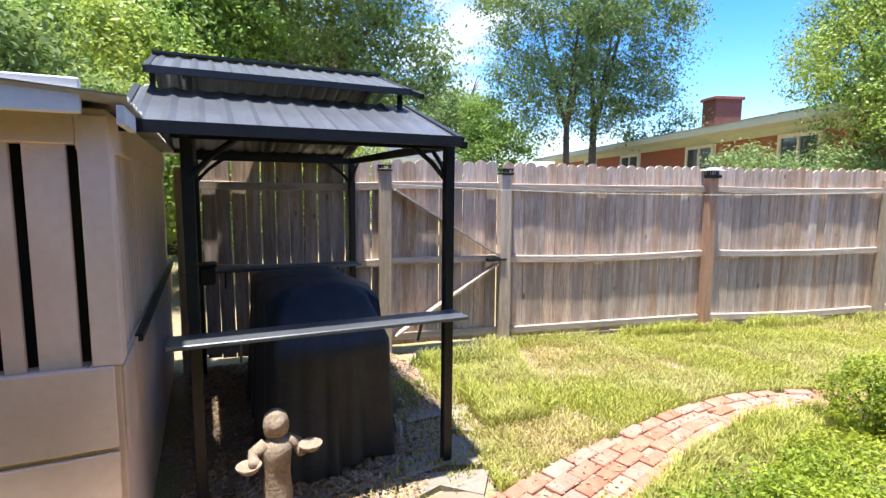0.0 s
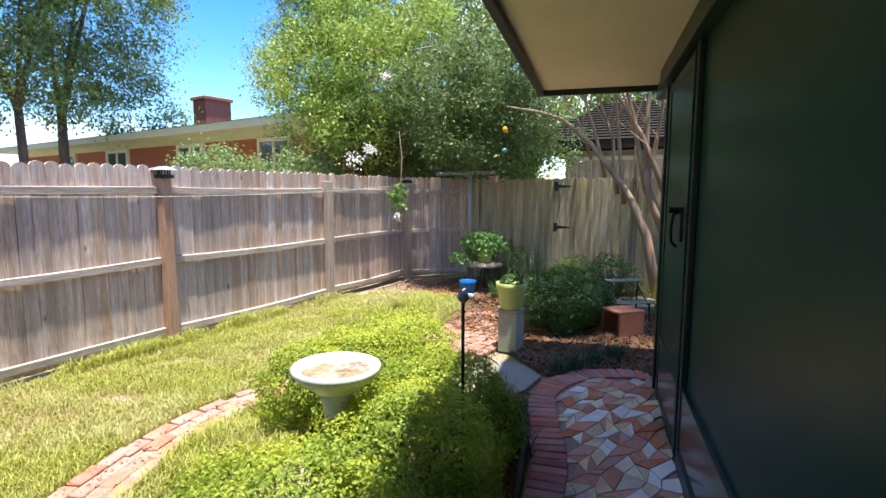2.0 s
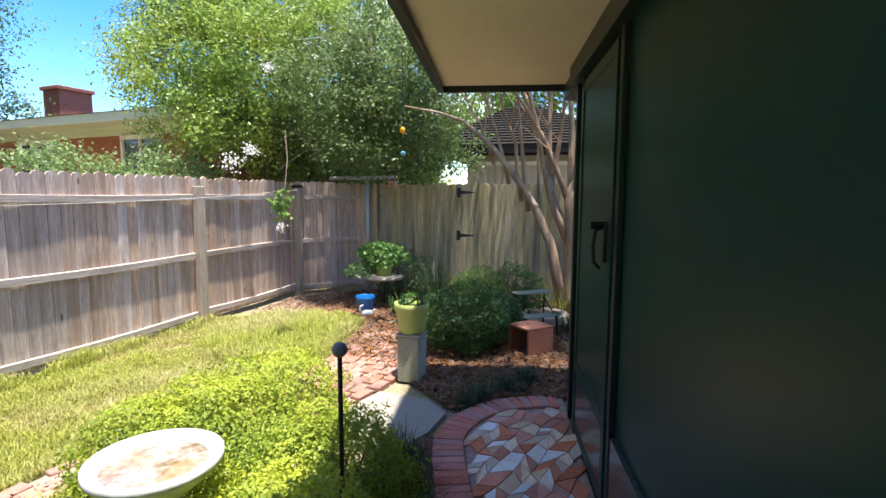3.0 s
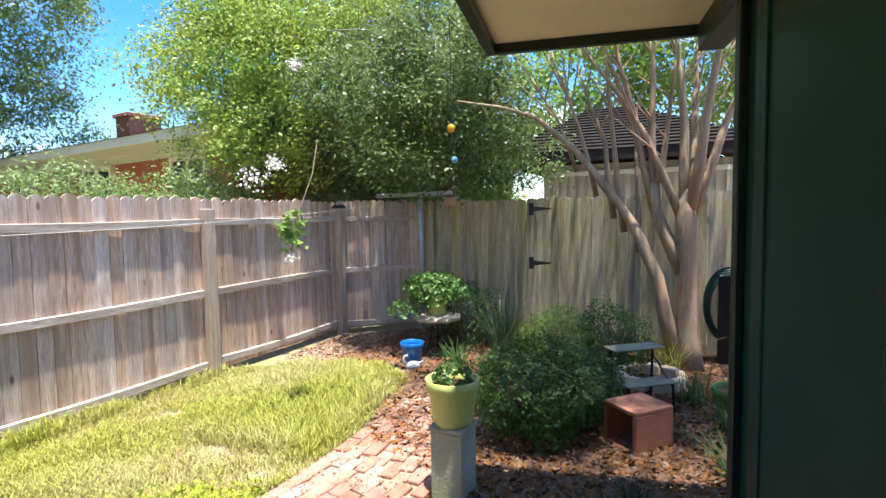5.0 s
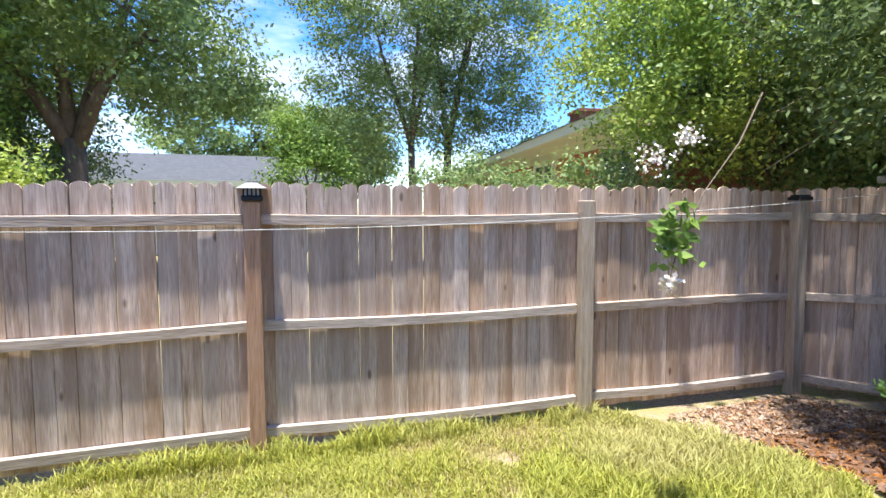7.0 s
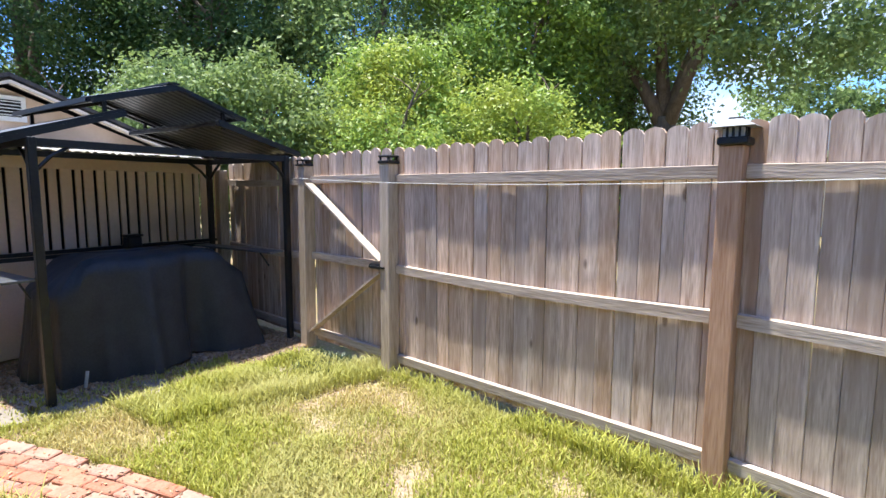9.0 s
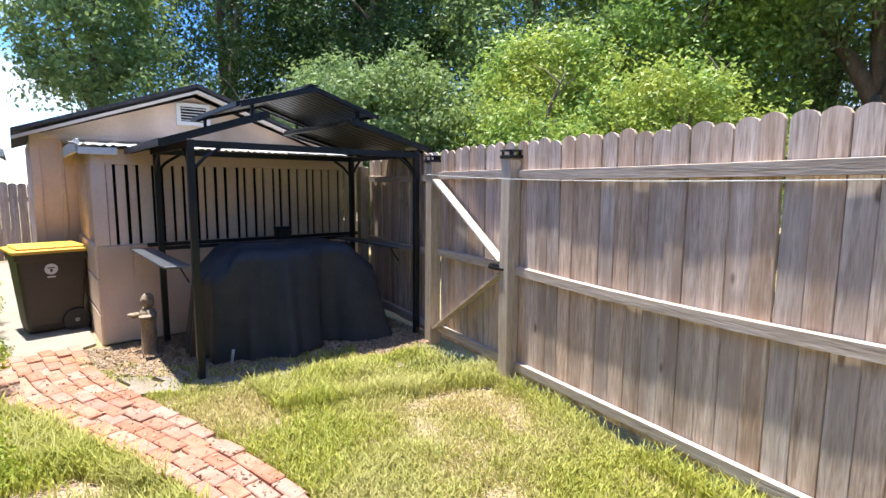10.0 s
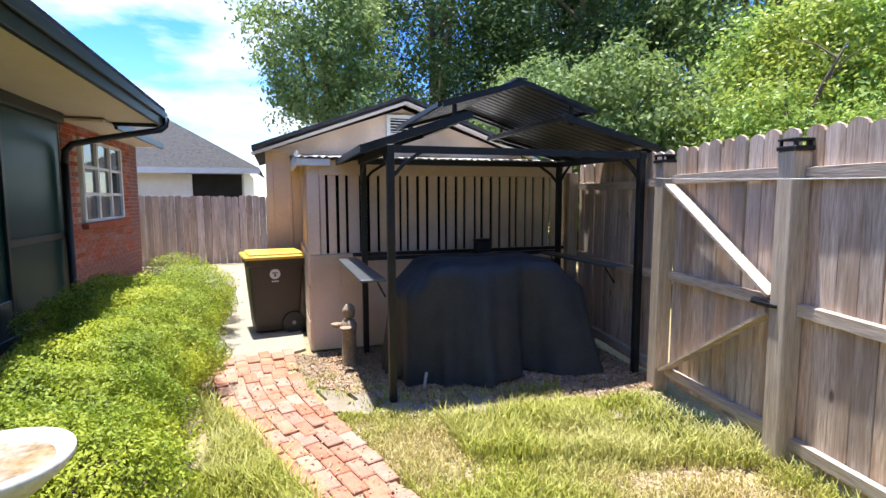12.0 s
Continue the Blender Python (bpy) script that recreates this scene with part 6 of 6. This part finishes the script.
path = thing("brick_path", label="old red brick garden path laid in running bond", category="path", kind="structure")
bed = bmesh.new()
last = None
for i in range(121):
    c, h, w = path_at(i / 10)
    n = Vector((-h.y, h.x))
    row = [bed.verts.new(H(*(c + n * (w / 2 - 0.02) * s), 0.006)) for s in (1, -1)]
    if last:
        bed.faces.new((last[0], last[1], row[1], row[0]))
    last = row
part("bedding", bed, material("joint_sand", (0.20, 0.14, 0.095), (0.36, 0.28, 0.20), 12, 0.95, 0.4), path, "sandy joints")
pm = box(-0.098, 0.098, -0.047, 0.047, -0.03, 0.03, 0.006)
pave = bpy.data.meshes.new("brick")
pm.to_mesh(pave)
pm.free()
pave.materials.append(BRICK)
rngb = random.Random(8)
s = 0.0
row = 0
while s < 12.0:
    c, h, w = path_at(s)
    n = Vector((-h.y, h.x))
    lanes = max(3, round(w / 0.1))
    for k in range(lanes):
        o = (k - (lanes - 1) / 2) * (w / lanes)
        c2, h2, _ = path_at(min(12.0, s + (0.5 if k % 2 else 0.0) * 0.205 / 0.72))
        if rngb.random() < 0.02:
            continue
        n2 = Vector((-h2.y, h2.x))
        ob = new("brick", pave)
        ob.parent = path
        q = H(*(c2 + n2 * o))
        ob.matrix_basis = Matrix.Translation((q.x, q.y, rngb.uniform(-0.008, 0.002))) @ Euler((rngb.uniform(-0.03, 0.03), rngb.uniform(-0.02, 0.02), math.atan2(h2.y, h2.x) + ANG + rngb.uniform(-0.04, 0.04))).to_matrix().to_4x4() @ Matrix.Diagonal((rngb.uniform(0.96, 1.02), min(1.1, w / lanes / 0.098) * rngb.uniform(0.95, 1.02), 1, 1))
    # step on by one brick length
    a = path_at(s)[0]
    ds_ = 0.02
    while s + ds_ < 12.0 and (path_at(s + ds_)[0] - a).length < 0.203:
        ds_ += 0.01
    s += ds_
    row += 1

# ---- patio: broken stone with a brick border ----
patio = thing("patio", label="crazy-paved patio of tan and red stone with a brick border", category="patio", kind="structure")
EDGE = [(1.2, -0.62), (3.4, -0.60), (5.3, -0.55), (6.0, -0.55), (6.5, -0.47), (7.0, -0.42), (7.38, -0.55), (7.65, -0.80), (7.76, -1.10), (7.78, -1.36)]
outl = [H(u, v).xy[:] for u, v in EDGE] + [H(1.2, -1.36).xy[:]]
part("bed", prism(outl, -0.05, 0.012), material("patio_joint", (0.24, 0.15, 0.11), (0.42, 0.30, 0.23), 10, 0.95, 0.3), patio, "earthy red mortar")


def edge_at(s):
    i = min(int(s), len(EDGE) - 2)
    f = s - i
    P = [Vector(EDGE[min(max(i + k, 0), len(EDGE) - 1)]) for k in (-1, 0, 1, 2)]
    c = 0.5 * (2 * P[1] + (P[2] - P[0]) * f + (2 * P[0] - 5 * P[1] + 4 * P[2] - P[3]) * f * f + (3 * P[1] - P[0] - 3 * P[2] + P[3]) * f ** 3)
    d = 0.5 * ((P[2] - P[0]) + 2 * (2 * P[0] - 5 * P[1] + 4 * P[2] - P[3]) * f + 3 * (3 * P[1] - P[0] - 3 * P[2] + P[3]) * f * f)
    return c, d.normalized()


BORDER = material("border_brick", (0.38, 0.16, 0.125), (0.52, 0.26, 0.21), 9, 0.85, 0.3, rand=0.2, fine=60, spec=0.2)
pm = box(-0.036, 0.036, -0.10, 0.10, -0.03, 0.03, 0.005)
bord = bpy.data.meshes.new("brick")
pm.to_mesh(bord)
pm.free()
bord.materials.append(BORDER)
s = 0.02
while s < 8.95:
    c, d = edge_at(s)
    n = Vector((-d.y, d.x))
    q = H(*(c - n * 0.11))
    ob = new("border_brick", bord)
    ob.parent = patio
    ob.matrix_basis = Matrix.Translation((q.x, q.y, 0.004 + rngb.uniform(-0.002, 0.003))) @ Matrix.Rotation(math.atan2(d.y, d.x) + ANG + rngb.uniform(-0.03, 0.03), 4, "Z")
    step = 0.005
    while s + step < 8.95 and (edge_at(s + step)[0] - c).length < 0.079:
        step += 0.004
    s += step
# broken pieces: cells of a slanted, jittered grid, shrunk for the joints
rngq = random.Random(21)
cell = {}
SL = radians(-28)
for i in range(-4, 46):
    for j in range(-34, 34):
        a, b = i * 0.145 + rngq.uniform(-0.045, 0.045) + 0.07 * (j % 2), j * 0.088 + rngq.uniform(-0.026, 0.026)
        cell[i, j] = Vector((3.2 + a * math.cos(SL) - b * math.sin(SL), -1.0 + a * math.sin(SL) + b * math.cos(SL)))


def inside(u, v):
    best = min(((edge_at(k / 6)[0] - Vector((u, v))).length, k) for k in range(0, 54))
    c, d = edge_at(best[1] / 6)
    n = Vector((-d.y, d.x))
    return (Vector((u, v)) - c).dot(n) < -0.235


for (i, j), c in cell.items():
    if (i + 1, j + 1) not in cell:
        continue
    quad = [cell[i, j], cell[i + 1, j], cell[i + 1, j + 1], cell[i, j + 1]]
    mid = sum(quad, Vector((0, 0))) / 4
    if mid.x < 3.2 or mid.x > 7.66 or mid.y < -1.34 or mid.y > -0.5 or not inside(*mid):
        continue
    pieces = [quad] if rngq.random() < 0.6 else [[quad[0], quad[1], quad[2]], [quad[0], quad[2], quad[3]]] if rngq.random() < 0.5 else [[quad[0], (quad[0] + quad[1]) / 2, (quad[2] + quad[3]) / 2, quad[3]], [(quad[0] + quad[1]) / 2, quad[1], quad[2], (quad[2] + quad[3]) / 2]]
    for pc in pieces:
        m = sum(pc, Vector((0, 0))) / len(pc)
        o = [H(*(m + (p - m) * 0.93)).xy - H(*m).xy for p in pc]
        o = [(p.x, max(p.y, -1)) for p in o]
        st_ = part("stone", prism(o, -0.02, 0.022 + rngq.uniform(-0.003, 0.005)), rngq.choice((STONE_A, STONE_B, STONE_A, STONE_B, STONE_A, STONE_B, STONE_C)), patio)
        st_.location = H(*m)

# ---- loose ground cover ----
def scatter(name, mat, region, n, size, seed, label, thick=0.25, z=0.004):
    """Many small flat chips over a plan polygon."""
    rng = np.random.default_rng(seed)
    poly = np.array(region)
    lo, hi = poly.min(0), poly.max(0)
    pts = rng.uniform(lo, hi, (n * 3, 2))
    ins = np.zeros(len(pts), bool)
    for a, b in zip(poly, np.roll(poly, -1, 0)):
        c = ((a[1] > pts[:, 1]) != (b[1] > pts[:, 1])) & (pts[:, 0] < (b[0] - a[0]) * (pts[:, 1] - a[1]) / (b[1] - a[1] + 1e-12) + a[0])
        ins ^= c
    pts = pts[ins][:n]
    m = len(pts)
    ang, ln = rng.uniform(0, 6.283, m), size * rng.uniform(0.5, 1.5, m)
    w, t = ln * rng.uniform(0.3, 0.6, m), rng.normal(0, 0.25, (m, 2))
    dx, dy = np.cos(ang), np.sin(ang)
    corners = []
    for a, b in ((-1, -1), (1, -1), (1, 1), (-1, 1)):
        corners.append(np.stack([pts[:, 0] + (a * ln * dx - b * w * dy) / 2, pts[:, 1] + (a * ln * dy + b * w * dx) / 2, z + size * 0.35 + (a * t[:, 0] + b * t[:, 1]) * size * 0.7], 1))
    top = (corners[0] + corners[2]) / 2
    top[:, 2] += size * thick
    V = np.stack([*corners, top], 1).reshape(-1, 3)
    i = np.arange(m)[:, None] * 5
    F = np.concatenate([i + [0, 1, 4], i + [1, 2, 4], i + [2, 3, 4], i + [3, 0, 4]]).tolist()
    ob = from_arrays(name, V.tolist(), F, mat)
    return tagged(ob, label, "ground cover", kind="stuff")


def P(*uvs):
    return [H(u, v).xy[:] for u, v in uvs]


scatter("gravel", GRAVEL, P((2.1, 1.15), (3.0, 1.4), (3.5, 1.9), (3.75, 2.5), (3.9, 3.3), (3.8, 4.0), (2.1, 4.1)), 16000, 0.022, 301, "tan pebbles and wood chips under the gazebo")
scatter("mulch", MULCH, P((7.75, -1.9), (7.72, -0.9), (7.45, -0.5), (8.1, -0.05), (9.3, 0.1), (10.1, 0.3), (10.5, 1.2), (10.4, 1.9), (10.5, 2.35), (11.4, 2.3), (12.2, 1.3), (11.8, -4.0), (7.6, -4.0)), 42000, 0.045, 302, "brown bark mulch and dry leaves in the shaded bed")
scatter("mulch", MULCH, P((5.2, -0.55), (7.0, -0.42), (6.8, -0.15), (5.6, 0.1)), 5000, 0.035, 303, "bark mulch along the patio edge")
scatter("pine_straw", GRAVEL, P((10.3, 1.9), (10.3, 2.45), (11.7, 2.25), (11.9, 1.5)), 6000, 0.04, 304, "pale wood chips by the fence corner")
scatter("dry_leaves", MULCH, P((8.2, 0.0), (9.6, -0.1), (10.3, 0.9), (9.6, 1.0), (8.8, 0.75)), 1600, 0.05, 305, "fallen leaves on the brick path")


def grass(name, region, n, height, seed, label, mat=GRASS, patch=0.9, cut=0.42):
    """Grass blades in tufts; bare where the noise is low."""
    rng = np.random.default_rng(seed)
    poly = np.array(region)
    lo, hi = poly.min(0), poly.max(0)
    pts = rng.uniform(lo, hi, (n * 3, 2))
    ins = np.zeros(len(pts), bool)
    for a, b in zip(poly, np.roll(poly, -1, 0)):
        c = ((a[1] > pts[:, 1]) != (b[1] > pts[:, 1])) & (pts[:, 0] < (b[0] - a[0]) * (pts[:, 1] - a[1]) / (b[1] - a[1] + 1e-12) + a[0])
        ins ^= c
    pts = pts[ins][: n * 2]
    den = np.array([0.5 + 0.5 * noise.noise((x * patch, y * patch, seed)) + 0.3 * noise.noise((x * 3.5, y * 3.5, 7)) for x, y in pts.tolist()])
    keep = den + rng.normal(0, 0.09, len(den)) > cut
    pts, den = pts[keep][:n], den[keep][:n]
    m = len(pts)
    h = height * rng.uniform(0.35, 1.5, m) * (0.55 + 0.9 * np.clip(den - cut, 0, 0.6))
    a = rng.uniform(0, 6.283, m)
    lean_ = rng.uniform(0.1, 0.9, m) * h
    w = rng.uniform(0.0025, 0.0055, m)
    base = np.concatenate([pts, np.zeros((m, 1))], 1)
    d = np.stack([np.cos(a), np.sin(a), np.zeros(m)], 1)
    sd = np.stack([-np.sin(a), np.cos(a), np.zeros(m)], 1) * w[:, None]
    mid = base + d * (lean_ * 0.3)[:, None] + np.stack([0 * h, 0 * h, h * 0.6], 1)
    tip = base + d * lean_[:, None] + np.stack([0 * h, 0 * h, h * 0.92], 1)
    V = np.stack([base - sd, base + sd, mid + sd * 0.8, mid - sd * 0.8, tip], 1).reshape(-1, 3)
    i = np.arange(m) * 5
    F = np.stack([i, i + 1, i + 2, i + 3], 1).tolist() + np.stack([i + 3, i + 2, i + 4], 1).tolist()
    return tagged(from_arrays(name, V.tolist(), F, mat), label, "grass", kind="stuff")


LAWN = P((3.6, 1.47), (4.3, 1.65), (5.0, 1.80), (5.6, 1.87), (6.1, 1.83), (6.6, 1.64), (7.1, 1.32), (7.6, 1.05), (8.2, 0.89), (8.9, 0.77), (10.0, 0.73), (10.5, 1.3), (10.3, 2.2), (9.9, 2.82), (4.6, 3.78), (3.9, 3.55))
grass("lawn_grass", LAWN, 80000, 0.075, 401, "patchy sunlit lawn, green tufts over dry yellow turf", cut=0.47)
grass("dry_grass", LAWN, 70000, 0.05, 411, "short dry straw-coloured turf", STRAW, 2.2, 0.30)
grass("lawn_grass", P((3.9, 2.1), (4.4, 2.1), (5.0, 3.6), (4.0, 3.6)), 9000, 0.13, 402, "longer green tufts near the gate", cut=0.3)
grass("lawn_grass", P((3.4, 0.79), (4.2, 1.11), (5.0, 1.40), (5.6, 1.51), (6.1, 1.46), (6.6, 1.20), (6.9, 0.95), (6.4, 0.95), (5.6, 0.85), (5.0, 0.6)), 12000, 0.12, 403, "long grass between the hedge and the path", cut=0.2)
grass("lawn_grass", P((2.3, 1.1), (3.0, 1.3), (3.6, 1.7), (3.9, 3.0), (3.5, 3.2), (3.3, 2.0)), 5000, 0.07, 404, "thin weeds in the gravel", cut=0.5)
grass("lawn_grass", P((4.5, 3.62), (9.8, 2.66), (9.85, 2.86), (4.6, 3.82)), 5000, 0.15, 405, "long grass tufts along the foot of the fence", cut=0.46, patch=2.0)
grass("lawn_grass", P((3.7, 3.2), (4.6, 3.3), (4.7, 3.75), (4.0, 3.7)), 2500, 0.10, 406, "grey-green weeds by the gate", FLAX, cut=0.4)
grass("lawn_grass", P((8.3, 0.95), (9.0, 0.82), (10.0, 0.80), (10.45, 1.3), (10.2, 2.2), (9.4, 2.5), (8.4, 1.9)), 16000, 0.12, 407, "longer green grass near the shaded bed", cut=0.25)
grass("lawn_grass", P((3.0, 0.55), (3.4, 0.79), (4.2, 1.11), (4.9, 1.36), (4.9, 1.2), (4.0, 0.75)), 3500, 0.16, 408, "long grass leaning out from under the hedge", cut=0.2)
scatter("path_litter", GRAVEL, P((2.1, 0.6), (3.6, 0.85), (5.0, 1.42), (6.1, 1.48), (7.1, 0.75), (8.2, 0.1), (8.9, 0.75), (7.6, 1.02), (6.6, 1.62), (5.6, 1.86), (4.3, 1.66), (3.0, 1.3)), 1500, 0.016, 306, "grit and dry bits scattered on the brick path", z=0.028)
grass("lawn_grass", P((3.0, 0.72), (4.3, 1.18), (5.6, 1.54), (6.4, 1.40), (6.4, 1.50), (5.6, 1.66), (4.3, 1.32), (3.0, 0.90)), 700, 0.06, 409, "stray grass blades in the path joints", cut=0.5, patch=3.0)
